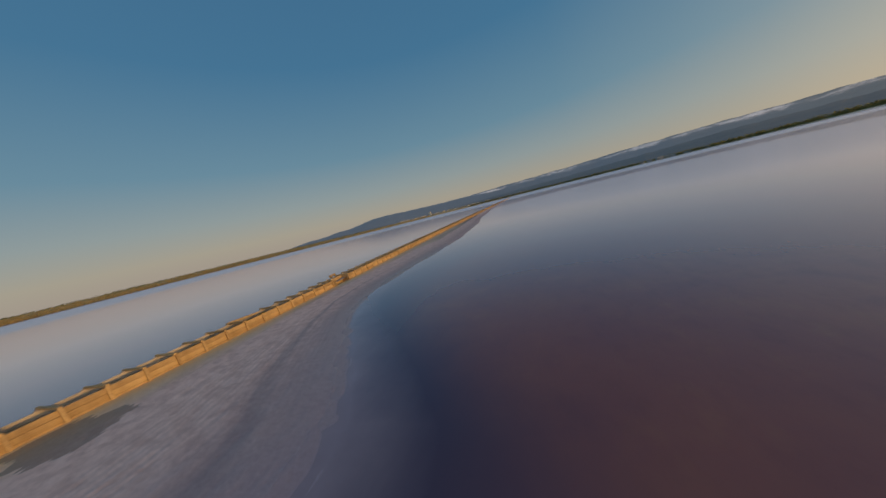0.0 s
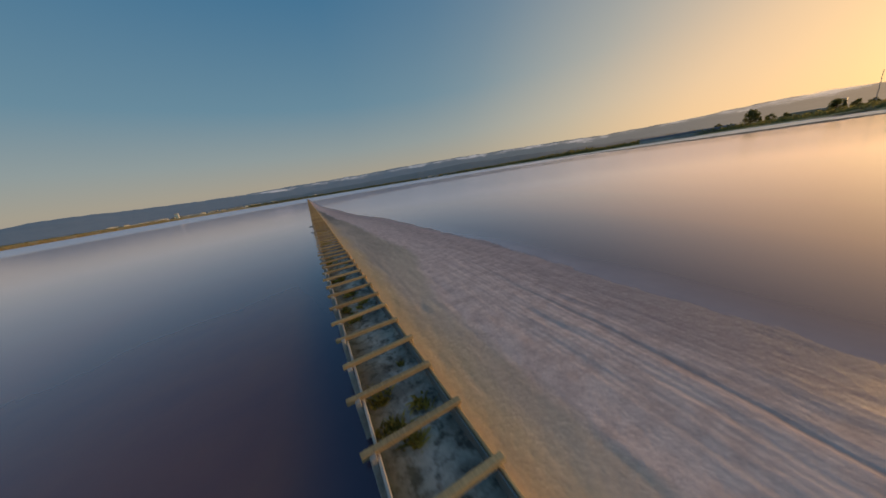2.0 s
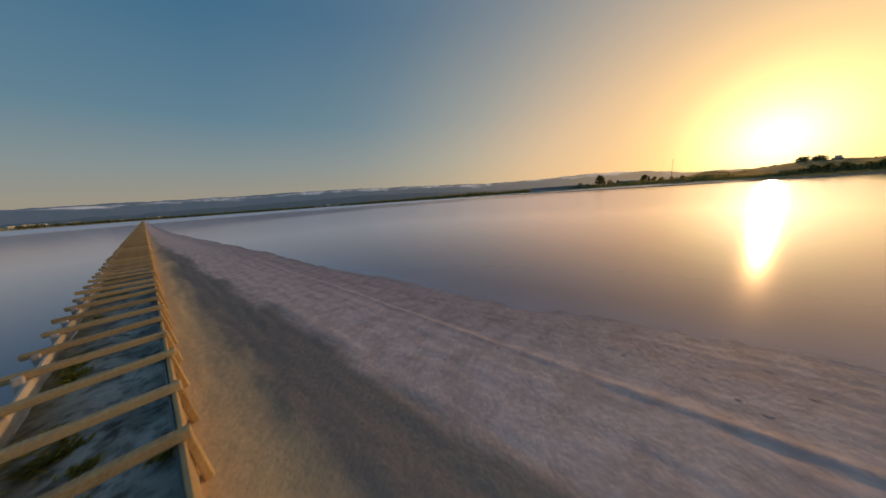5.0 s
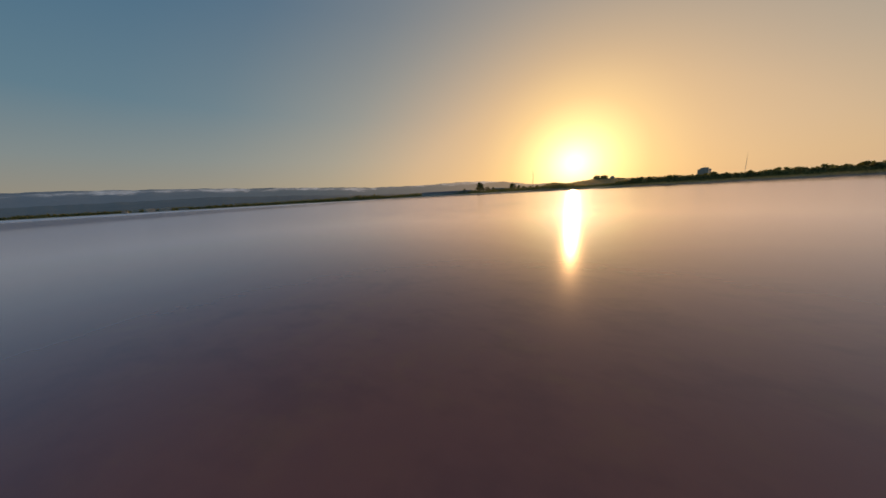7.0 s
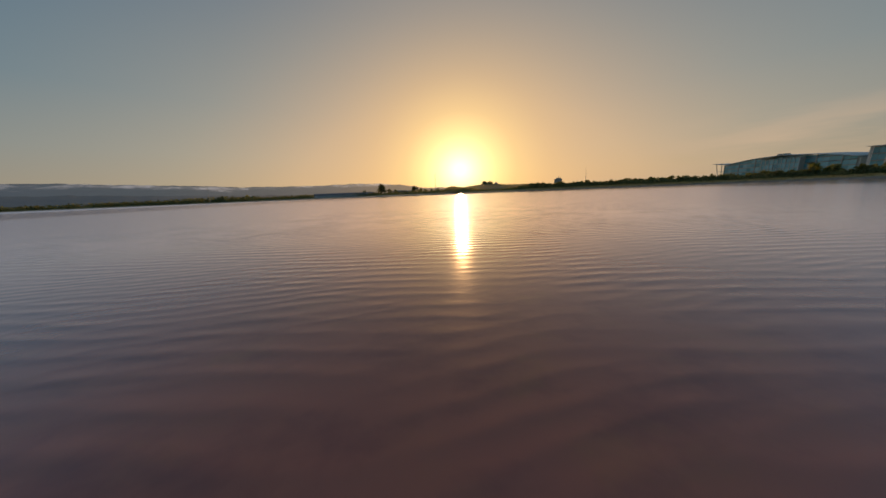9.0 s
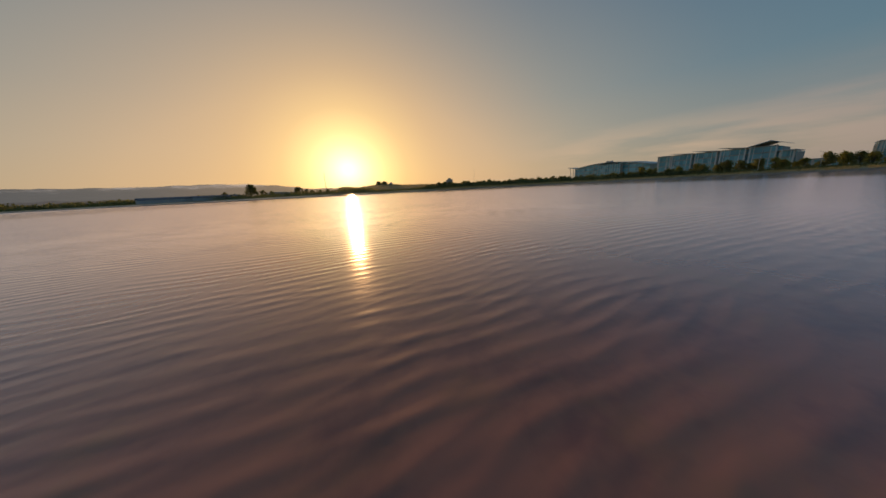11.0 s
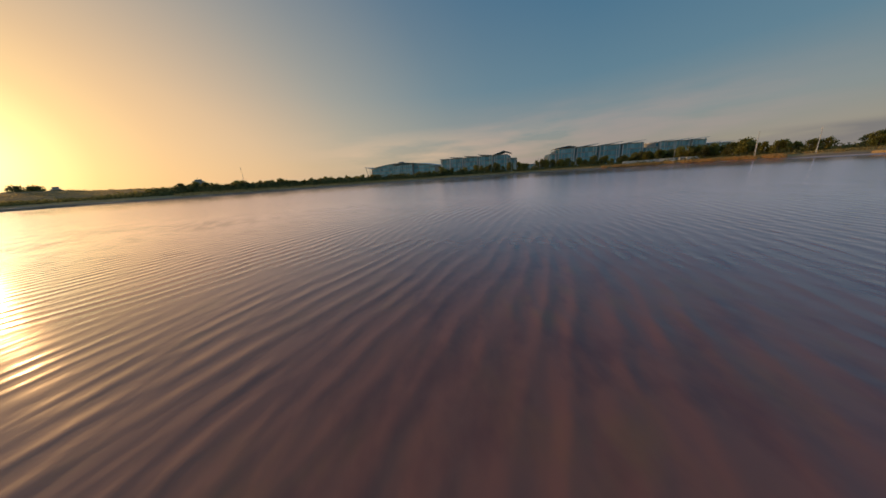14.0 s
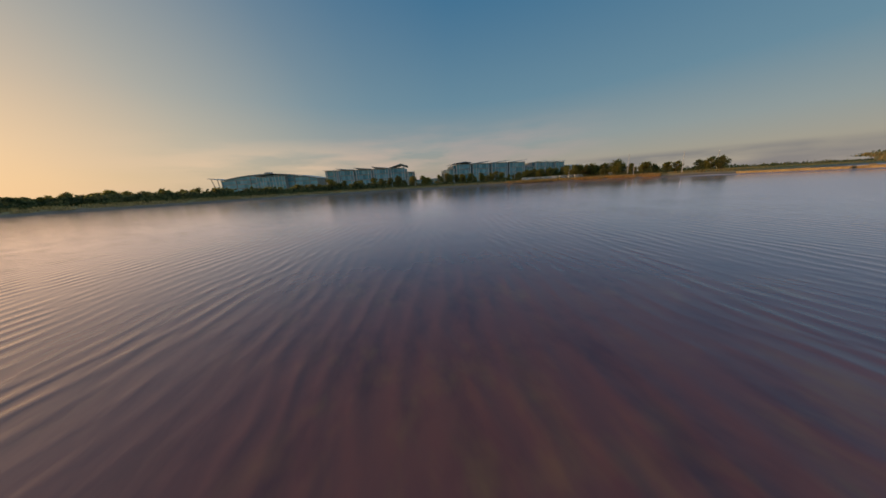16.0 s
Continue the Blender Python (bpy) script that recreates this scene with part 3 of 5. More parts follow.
    gold.inputs["From Min"].default_value, gold.inputs["From Max"].default_value = 0.04, 0.15
    l.new(xs, gold.inputs["Value"])
    soil = mix(n, l, gold.outputs["Result"], (0.86, 0.60, 0.30), soil)
    tone = mix(n, l, dirt.outputs["Result"], salt, soil)
    puddle = n.new("ShaderNodeVectorMath")
    puddle.operation = "DISTANCE"
    puddle.inputs[1].default_value = (3.0, -18.8, 0.1)
    l.new(c.outputs["Object"], puddle.inputs[0])
    wet = maths(n, l, "LESS_THAN", maths(n, l, "ADD", puddle.outputs["Value"], maths(n, l, "MULTIPLY", wob, 4.5)), 4.0)
    tone = mix(n, l, maths(n, l, "MULTIPLY", wet, 0.7), tone, (0.24, 0.18, 0.14))
    tone = mix(n, l, 0.30, tone, ramp(n, l, fine, [(0.3, (0.66, 0.60, 0.57)), (0.6, (1, 1, 1))]), "MULTIPLY")
    l.new(tone, b.inputs["Base Color"])
    h = maths(n, l, "ADD", maths(n, l, "MULTIPLY", track, 0.03), maths(n, l, "ADD", maths(n, l, "MULTIPLY", fine, 0.5), maths(n, l, "MULTIPLY", clump, 0.75)))
    h = maths(n, l, "SUBTRACT", h, maths(n, l, "ADD", maths(n, l, "MULTIPLY", comb, 0.14), maths(n, l, "MULTIPLY", deeprut, 0.6)))
    bump(n, l, b, h, 0.6, 0.05)
    return m


CRUST = strip_material()


# ---- building helpers ----
def mesh_of(name, bm, mats):
    me = bpy.data.meshes.new(name)
    bm.to_mesh(me)
    bm.free()
    for m in (mats if isinstance(mats, (list, tuple)) else [mats]):
        me.materials.append(m)
    return me


def thing(name, label, category, group="", kind="", place=None):
    ob = new(name)
    ob.empty_display_size = 0.2
    if place is not None:
        ob.matrix_world = place
    return tagged(ob, label, category, group, kind)


def part(name, bm, mats, parent, label="", m=None):
    ob = new(name, mesh_of(name, bm, mats))
    ob.parent = parent
    if m is not None:
        ob.matrix_basis = m
    return tagged(ob, label)


def piece(name, me, parent, m, label=""):
    ob = new(name, me)
    ob.parent = parent
    ob.matrix_basis = m
    return tagged(ob, label)


def box(bm, x0, y0, z0, x1, y1, z1, turn=None, mat=0, worn=0.0):
    """A block between two corners; turn moves its corners, worn shifts them a little."""
    vs = []
    for x, y, z in ((x0, y0, z0), (x1, y0, z0), (x1, y1, z0), (x0, y1, z0), (x0, y0, z1), (x1, y0, z1), (x1, y1, z1), (x0, y1, z1)):
        p = Vector((x, y, z))
        if worn:
            p += Vector((random.uniform(-worn, worn), random.uniform(-worn, worn), random.uniform(-worn, worn)))
        vs.append(bm.verts.new(turn @ p if turn else p))
    for q in ((0, 3, 2, 1), (4, 5, 6, 7), (0, 1, 5, 4), (1, 2, 6, 5), (2, 3, 7, 6), (3, 0, 4, 7)):
        bm.faces.new([vs[i] for i in q]).material_index = mat
    return vs


def timber(name, sx, sy, sz, mats=None, worn=0.006, chamfer=0.012):
    """A sawn timber about its centre, with worn edges."""
    bm = bmesh.new()
    box(bm, -sx / 2, -sy / 2, -sz / 2, sx / 2, sy / 2, sz / 2, worn=worn)
    bmesh.ops.bevel(bm, geom=list(bm.edges), offset=chamfer, segments=1, affect="EDGES")
    return mesh_of(name, bm, mats or WOOD)


def tube(bm, a, b, r0, r1, sides=7, mat=0):
    """A tapered round bar from a to b."""
    a, b = Vector(a), Vector(b)
    q = (b - a).to_track_quat("Z", "Y")
    rings = []
    for p, r in ((a, r0), (b, r1)):
        rings.append([bm.verts.new(p + q @ Vector((r * math.cos(k * 2 * math.pi / sides), r * math.sin(k * 2 * math.pi / sides), 0))) for k in range(sides)])
    for k in range(sides):
        bm.faces.new((rings[0][k], rings[0][(k + 1) % sides], rings[1][(k + 1) % sides], rings[1][k])).material_index = mat
    bm.faces.new(rings[1]).material_index = mat
    bm.faces.new(rings[0][::-1]).material_index = mat


def setting(name, bm, mats, label, category):
    return tagged(new(name, mesh_of(name, bm, mats)), label, category, kind="structure")


# ---- ground, water, shore ----
CENTRE = Vector((60, 100, 0))
# shore seen from the pond's middle: bearing clockwise from +y, distance
SHORE = [(0, 1700), (20, 1500), (36, 1000), (47, 690), (60, 420), (70, 300), (78, 245), (90, 205), (102, 186), (123, 184), (137, 196), (150, 206),
         (164, 214), (180, 210), (192, 200), (199, 178), (204.5, 150), (207.5, 138), (212, 148), (222, 190), (240, 360), (258, 560), (270, 690),
         (290, 740), (305, 790), (318, 920), (335, 1300), (350, 1600), (360, 1700)]


def shore_at(bearing):
    b = bearing % 360
    for (b0, r0), (b1, r1) in zip(SHORE, SHORE[1:]):
        if b0 <= b <= b1:
            return r0 + (r1 - r0) * (b - b0) / (b1 - b0)
    return SHORE[0][1]


# width of the shallow pan behind the low levee: bearing, metres
PAN = [(0, 60), (20, 190), (47, 340), (75, 310), (95, 170), (107, 60), (114, 0), (360, 0)]


def pan_at(bearing):
    b = bearing % 360
    for (b0, r0), (b1, r1) in zip(PAN, PAN[1:]):
        if b0 <= b <= b1:
            return r0 + (r1 - r0) * (b - b0) / (b1 - b0)
    return 0.0


def on_bearing(bearing, r, z=0.0):
    return Vector((CENTRE.x + r * math.sin(radians(bearing)), CENTRE.y + r * math.cos(radians(bearing)), z))


def polar(eye, bearing, r, z=0.0):
    return Vector((eye[0] + r * math.sin(radians(bearing)), eye[1] + r * math.cos(radians(bearing)), z))


def ground_sheet():
    bm = bmesh.new()
    n = 96
    rings = []
    for r in (0.0, 300.0, 1500.0, 4900.0):
        rings.append([bm.verts.new(on_bearing(360 * k / n, r, -0.55)) for k in range(n)] if r else [bm.verts.new(on_bearing(0, 0, -0.55))])
    for k in range(n):
        bm.faces.new((rings[0][0], rings[1][k], rings[1][(k + 1) % n]))
        for a, b in zip(rings[1:], rings[2:]):
            bm.faces.new((a[k], b[k], b[(k + 1) % n], a[(k + 1) % n]))
    bmesh.ops.recalc_face_normals(bm, faces=bm.faces)
    return setting("ground", bm, MUD, "brown mud bed under the salt pond reaching the horizon", "ground")


def water_sheet():
    bm = bmesh.new()
    n = 180
    hub = bm.verts.new(on_bearing(0, 0))
    rim = [bm.verts.new(on_bearing(2 * k, shore_at(2 * k) + 12)) for k in range(n)]
    for k in range(n):
        bm.faces.new((hub, rim[(k + 1) % n], rim[k]))
    bmesh.ops.recalc_face_normals(bm, faces=bm.faces)
    for f in bm.faces:
        if f.normal.z < 0:
            f.normal_flip()
    return setting("water", bm, WATER, "still mauve brine of a salt pond with low ripples", "water")


def land():
    """The shore swept round the ponds: wet edge, mud bank, grass, then flat land to the horizon."""
    bm = bmesh.new()
    rng = random.Random(5)
    n = 720
    rows = []
    for k in range(n):
        b = 360 * k / n
        r = shore_at(b) + noise.noise(Vector((b * 0.35, 3, 0))) * 3 + noise.noise(Vector((b * 1.7, 9, 0))) * 1.2
        west = min(1.0, max(0.0, (b - 246) / 14)) if b < 345 else max(0.0, (360 - b) / 15)
        up = 1.0 + 0.5 * noise.noise(Vector((b * 0.8, 1, 4)))
        ring = []
        pan = pan_at(b)
        lev = min(1.0, pan / 40)
        prof = [(-4, -0.5), (0, -0.02), (0.9, 0.16 + 0.50 * lev), (2.2, 0.30 + 0.40 * lev), (3.0, 0.36 - 0.02 * lev), (3.1 + pan, 0.37)]
        prof += [(pan + o, z) for o, z in ((6, 0.65 * up), (11, 1.05 * up + 0.8 * west), (17 + 20 * west, 1.4 * up + 4.2 * west), (45 + 30 * west, 1.8 + 6.6 * west), (400, 2.4 + 6.4 * west))]
        prof.append((4700 - r, 3.0))
        for j, (off, z) in enumerate(prof):
            jig = rng.uniform(-0.12, 0.12) if j > 5 and off < pan + 40 else rng.uniform(-0.05, 0.05) if j in (2, 3) else 0
            ring.append(bm.verts.new(on_bearing(b, r + off, z + jig)))
        rows.append(ring)
    for k in range(n):
        a, c = rows[k], rows[(k + 1) % n]
        for j in range(len(a) - 1):
            f = bm.faces.new((a[j], c[j], c[j + 1], a[j + 1]))
            bb = 360 * k / n
            f.material_index = 2 if j == 4 and pan_at(bb) > 0.5 else 0 if j < 6 else 1
            f.smooth = True
    bmesh.ops.recalc_face_normals(bm, faces=bm.faces)
    if sum(f.normal.z for f in bm.faces) < 0:
        bmesh.ops.reverse_faces(bm, faces=bm.faces)
    return setting("shore", bm, [MUD, GOLD_GRASS, SALT_PAN], "low muddy bank with dry golden grass round the pond", "shore")


ground_sheet()
water_sheet()
land()


# ---- the salt strip beside the flume ----
def strip_width(y):
    """How far the crust reaches from the flume towards the open pond."""
    pts = REACH
    for (a, u), (b, v) in zip(pts, pts[1:]):
        if a <= y <= b:
            w = u + (v - u) * (y - a) / (b - a)
            break
    else:
        w = 1.4
    return w + 0.35 * noise.noise(Vector((y * 0.22, 2, 0))) + 0.12 * noise.noise(Vector((y * 0.9, 7, 0)))


def salt_strip():
    bm = bmesh.new()
    ys = []
    y = -34.0
    while y < 900:
        ys.append(y)
        y += 0.35 if y < 110 else 2.0 if y < 260 else 12.0
    cols = 120
    rows = []
    for y in ys:
        w = strip_width(y)
        worn = 1.0 if y < 10 else max(0.0, 1 - (y - 10) / 14)
        ring = []
        for c in range(cols + 1):
            u = c / cols
            x = 0.70 + u * (w + 0.6)
            z = 0.20 * (1 - u ** 1.3) - 0.055 * u ** 3
            calm = 1 - 0.55 * u
            z += calm * (0.012 * noise.noise(Vector((x * 1.6, y * 0.7, 1))) + 0.020 * noise.noise(Vector((x * 4.0, y * 2.6, 5))) + 0.010 * u * noise.noise(Vector((x * 2.2, y * 1.1, 12))) + 0.007 * noise.noise(Vector((x * 7.0, y * 2.8, 8))))
            # two wheel ruts along the crust
            for rx in (4.3, 5.0, 5.6, 6.3):
                d = x - rx * w / 8.8 - 0.15 * math.sin(y * 0.05 + rx) - 0.05 * noise.noise(Vector((y * 0.5, rx, 0)))
                z -= worn * (0.005 * math.exp(-(d / 0.13) ** 2) - 0.003 * math.exp(-((abs(d) - 0.27) / 0.11) ** 2))
            # thin raised crust lips where the brine has stood
            for line, hh in ((5.3 if y > 50 else 5.3 + 0.05 * (50 - y), 0.022), (w * 0.90, 0.010)):
                d = x - line - 0.10 * noise.noise(Vector((y * 0.13, hh * 300, 0))) - 0.06 * noise.noise(Vector((y * 0.8, hh * 160, 0)))
                z += (1 - 0.6 * worn) * hh * math.exp(-(d / 0.045) ** 2) * (0.6 + 0.5 * noise.noise(Vector((y * 1.7, hh * 100, 4))))
            # outside the lip the crust is sunk and broken
            if y > 48:
                z -= 0.020 * min(1.0, max(0.0, (x - 5.3) / 0.12)) * min(1.0, (y - 48) / 8) * max(0.0, 1 - 0.9 * u)
            ring.append(bm.verts.new((x, y, z)))
        ring.append(bm.verts.new((x + 0.8, y, -0.30)))
        rows.append(ring)
    for a, b in zip(rows, rows[1:]):
        for c in range(cols + 1):
            bm.faces.new((a[c], a[c + 1], b[c + 1], b[c])).smooth = True
    return setting("salt_strip", bm, CRUST, "pale pink rutted salt crust strip beside the timber flume", "salt flat")


salt_strip()


def crust_lumps():
    """Broken salt lumps and plates lying on the crust, too many to count."""
    r = random.Random(41)
    verts, faces = [], []
    for _ in range(3600):
        y = r.uniform(52, 98) if r.random() < 0.75 else r.uniform(-14, 52)
        w = strip_width(y)
        u = min(0.97, max(0.2, r.gauss(0.84, 0.09))) if r.random() < 0.97 else r.uniform(0.5, 0.95)
        if noise.noise(Vector((w * u * 0.9, y * 0.35, 3))) < -0.08:
            continue
        x = 0.7 + u * w
        z = 0.20 * (1 - u ** 1.3) - 0.055 * u ** 3 - 0.012
        size, tall, a0 = r.uniform(0.02, 0.075), r.uniform(0.012, 0.030), r.uniform(0, 6)
        i, sides = len(verts), r.choice((5, 6, 7))
        tip = (x + r.gauss(0, size * 0.3), y + r.gauss(0, size * 0.3))
        for k in range(sides):
            a = a0 + 2 * math.pi * k / sides
            rr = size * r.uniform(0.7, 1.3)
            verts.append((x + rr * math.cos(a), y + rr * math.sin(a) * 1.4, z))
        for k in range(sides):
            a = a0 + 2 * math.pi * k / sides
            rr = size * r.uniform(0.3, 0.7)
            verts.append((tip[0] + rr * math.cos(a), tip[1] + rr * math.sin(a) * 1.4, z + tall * r.uniform(0.75, 1.1)))
        faces += [(i + k, i + (k + 1) % sides, i + sides + (k + 1) % sides, i + sides + k) for k in range(sides)]
        faces.append(tuple(i + sides + k for k in range(sides)))
    me = bpy.data.meshes.new("salt_lumps")
    me.from_pydata(verts, [], faces)
    me.materials.append(CRUST)
    return tagged(new("salt_lumps", me), "broken pale pink salt lumps lying on the crust", "salt lumps", kind="stuff")


crust_lumps()


# ---- timber flume ----
BAY, HALF, TOP, FOOT = 1.254, 0.75, 0.825, -0.45
FIRST, NEAR, FAR = -20, 150, 620      # bays: start, end of separate pieces, end
flume = thing("timber_flume", "long weathered timber flume with cross beams, half filled with silt", "flume")

grey_board_mesh = [timber("board", 0.055, 2 * BAY - 0.015, 0.265, WOOD_GREY, 0.005) for _ in range(4)]
beam_mesh = [timber("beam", 1.86, 0.12, 0.11) for _ in range(4)]
post_mesh = [timber("post", 0.11, 0.12, 1.55, WOOD_GREY) for _ in range(3)]
prop_mesh = [timber("brace", 0.09, 0.13, 0.92) for _ in range(3)]
board_mesh = [timber("board", 0.055, 2 * BAY - 0.015, 0.265, worn=0.005) for _ in range(5)]
lining_mesh = [timber("lining_board", 0.03, 2 * BAY - 0.02, 0.52, SHADED_DAMP_WOOD, 0.004, 0.006) for _ in range(3)]


def bay_y(k):
    return 0.35 + BAY * k


rng = random.Random(11)
for k in range(FIRST, NEAR):
    y = bay_y(k)
    if k != -1:
        m = pose(-0.10 + rng.uniform(-0.05, 0.05), y + rng.uniform(-0.04, 0.04), TOP + 0.055, 0, rng.uniform(-1.2, 1.2), rng.uniform(-2.2, 2.2))
        if k == -8:
            m = pose(-0.55, y - 0.45, TOP + 0.06, 0, 2, 74)
        piece("beam", rng.choice(beam_mesh), flume, m)
    piece("post", rng.choice(post_mesh), flume, pose(-HALF - 0.095, y - 0.13, TOP - 0.76 + rng.uniform(0.0, 0.10), rng.uniform(-2, 2), rng.uniform(-2, 2), rng.uniform(-4, 4)))
    if k != -1:
        piece("brace", rng.choice(prop_mesh), flume, pose(HALF + 0.085, y + 0.02, TOP - 0.40 + rng.uniform(-0.02, 0.05), rng.uniform(-2, 2), -7 + rng.uniform(-2, 2), rng.uniform(-4, 4)))
boards = 0
for k in range(FIRST, NEAR - 1, 2):
    yc = bay_y(k) + BAY
    for side in (1, -1):
        for row in range(3):
            if boards >= 300:
                break
            if side == 1 and k == -2:
                continue
            piece("board", rng.choice(board_mesh if side == 1 else grey_board_mesh), flume,
                  pose(side * (HALF + 0.008 * rng.uniform(-1, 1)), yc, TOP - 0.135 - 0.272 * row + rng.uniform(-0.006, 0.006), 0, rng.uniform(-0.8, 0.8), rng.uniform(-0.15, 0.15)))
            boards += 1
# thin layer added over the inner faces, shade and damp in its colour
for k in range(FIRST, 100, 2):
    if k != -2:
        piece("lining_board", rng.choice(lining_mesh), flume, pose(HALF - 0.052, bay_y(k) + BAY, TOP - 0.285 + rng.uniform(-0.01, 0.01), 0, rng.uniform(-0.5, 0.5), 0), "damp inner layer coloured blue-grey for shade")
last_board = FIRST + 2 * (300 // 6 + 1)


def flume_rest():
    """The far run of the flume, beyond where single timbers can be told apart."""
    bm = bmesh.new()
    r = random.Random(3)
    for k in range(last_board - 1, FAR, 2):
        y0 = bay_y(k)
        for side in (1, -1):
            for row in range(3):
                if k >= NEAR and row == 2:
                    continue
                zt = TOP - 0.272 * row + r.uniform(-0.006, 0.006)
                x = side * HALF + r.uniform(-0.008, 0.008)
                box(bm, x - 0.027, y0 + 0.008, zt - 0.265, x + 0.027, y0 + 2 * BAY - 0.008, zt, worn=0.004)
    for k in range(NEAR, FAR):
        y = bay_y(k) + r.uniform(-0.05, 0.05)
        box(bm, -1.0, y - 0.06, TOP, 0.83, y + 0.06, TOP + 0.11, worn=0.02)
        box(bm, HALF + 0.03, y - 0.06, -0.1, HALF + 0.14, y + 0.06, TOP + 0.06, worn=0.02)
        box(bm, -HALF - 0.15, y - 0.19, -0.4, -HALF - 0.04, y - 0.07, TOP + 0.05, worn=0.02)
    ob = part("far_timbers", bm, WOOD, flume)
    ob["kind"] = "stuff"


flume_rest()


def silt_bed():
    bm = bmesh.new()
    rows = []
    y = bay_y(FIRST) - 2
    while y < bay_y(FAR):
        rows.append([bm.verts.new((x, y, 0.54 + 0.10 * noise.noise(Vector((x * 1.5, y * 0.7, 0))) + 0.05 * noise.noise(Vector((x * 5, y * 3, 2))))) for x in (-0.72, -0.5, -0.25, 0, 0.25, 0.5, 0.72)])
        y += 0.3 if y < 120 else 3
    for a, b in zip(rows, rows[1:]):
        for c in range(6):
            bm.faces.new((a[c], a[c + 1], b[c + 1], b[c])).smooth = True
    part("silt_bed", bm, SILT, flume, "blue-grey dried silt filling the flume")


silt_bed()


def inlet():
    """The side opening: wing boards turned inwards, an inner board wall and split end posts."""
    y0, y1 = bay_y(-2), bay_y(0)
    bm = bmesh.new()
    box(bm, 0.02, y1 - 0.10, 0.0, HALF - 0.03, y1 - 0.05, TOP - 0.01, worn=0.01)
    part("wing_board", bm, WOOD, flume)
    bm = bmesh.new()
    box(bm, -0.03, y0 + 0.75, 0.05, 0.03, y1 - 0.12, TOP + 0.02, worn=0.01)
    part("inner_board", bm, WOOD, flume)
    for dy, dx in ((0.10, 0.0), (0.24, 0.06), (0.40, 0.10)):
        bm = bmesh.new()
        box(bm, HALF - 0.10 + dx, y0 + dy, -0.05, HALF + 0.02 + dx, y0 + dy + 0.07, TOP + 0.10 - dx, worn=0.015)
        part("split_post", bm, WOOD, flume)
    for row in range(3):
        bm = bmesh.new()
        box(bm, HALF - 0.027, y1, TOP - 0.272 * row - 0.265, HALF + 0.027, y1 + 0.42, TOP - 0.272 * row, worn=0.005)
        part("board", bm, WOOD, flume)


inlet()


def sluice_frame():
    """A gate frame of thick planks round a square hole, leaning a little over the water."""
    g = thing("sluice_frame", "weathered wooden sluice frame standing at the flume's water side", "sluice frame", place=pose(-HALF - 0.26, bay_y(-1) + 1.15, 0.0, 0, -5, 4))
    for dy in (-0.36, 0.36):
        bm = bmesh.new()
        box(bm, -0.05, dy - 0.09, -0.5, 0.05, dy + 0.09, 1.12, worn=0.015)
        part("post", bm, WOOD, g)
        bm = bmesh.new()
        box(bm, 0.14, dy - 0.05, -0.4, 0.22, dy + 0.05, 0.90, worn=0.015)
        part("back_post", bm, WOOD, g)
        bm = bmesh.new()
        box(bm, 0.05, dy - 0.04, 0.80, 0.16, dy + 0.04, 0.88, worn=0.01)
        part("tie", bm, WOOD, g)
    for z, h in ((0.92, 0.20), (0.42, 0.18)):
        bm = bmesh.new()
        box(bm, -0.10, -0.50, z, -0.055, 0.50, z + h, worn=0.014)
        part("rail", bm, WOOD, g)


sluice_frame()


def sunk_board(x, y, turn, label):
    bm = bmesh.new()
    box(bm, -0.06, -0.55, -0.05, 0.06, 0.55, 0.06, worn=0.02)
    ob = new("plank", mesh_of("plank", bm, WOOD_GREY))
    ob.matrix_world = pose(x, y, 0.30, 3, 0, turn)
    return tagged(ob, label, "plank")


sunk_board(-0.95, bay_y(-2) + 0.1, 62, "mossy broken plank hanging from the flume wall")


def outfall():
    g = thing("outfall_pipe", "short dark pipe sticking out of the flume wall over water", "pipe", place=pose(-HALF - 0.02, 50.9, 0.52))
    bm = bmesh.new()
    tube(bm, (0, 0, 0), (-0.75, 0, -0.05), 0.10, 0.10, 10)
    part("barrel", bm, STEEL, g)
    bm = bmesh.new()
    tube(bm, (-0.70, 0, -0.047), (-0.78, 0, -0.052), 0.13, 0.13, 10)
    part("collar", bm, STEEL, g)


outfall()


def tuft_mesh(seed):
    r = random.Random(seed)
    bm = bmesh.new()
    for _ in range(70):
        a, lean = r.uniform(0, 2 * math.pi), r.uniform(0.1, 1.0)
        base = Vector((r.gauss(0, 0.07), r.gauss(0, 0.09), 0))
        tip = base + Vector((math.cos(a) * lean, math.sin(a) * lean, r.uniform(0.5, 1.2))) * r.uniform(0.10, 0.26)
        side = Vector((-math.sin(a), math.cos(a), 0)) * r.uniform(0.008, 0.02)
        mid = base.lerp(tip, 0.55) + Vector((0, 0, 0.03))
        v = [bm.verts.new(p) for p in (base - side, base + side, mid + side * 1.3, tip, mid - side * 1.3)]
        bm.faces.new(v)
    return mesh_of("tuft", bm, PLANT)


tufts = [tuft_mesh(s) for s in range(5)]
rng = random.Random(21)
for k in range(520):
    y = -16 + 110 * rng.random() ** 1.2
    if noise.noise(Vector((y * 0.35, 4, 0))) < 0.0:
        continue
    s = rng.uniform(0.4, 1.15)
    ob = new("salt_plant", rng.choice(tufts))
    ob.matrix_world = pose(-0.62 + min(1.2, abs(rng.gauss(0, 0.42))), y, 0.53, 0, 0, rng.uniform(0, 360)) @ Matrix.Diagonal((s * 1.2, s * 1.2, s * 0.42, 1))
    tagged(ob, "yellow-green salt plant tuft growing on the silt", "plant", "plants in the flume")


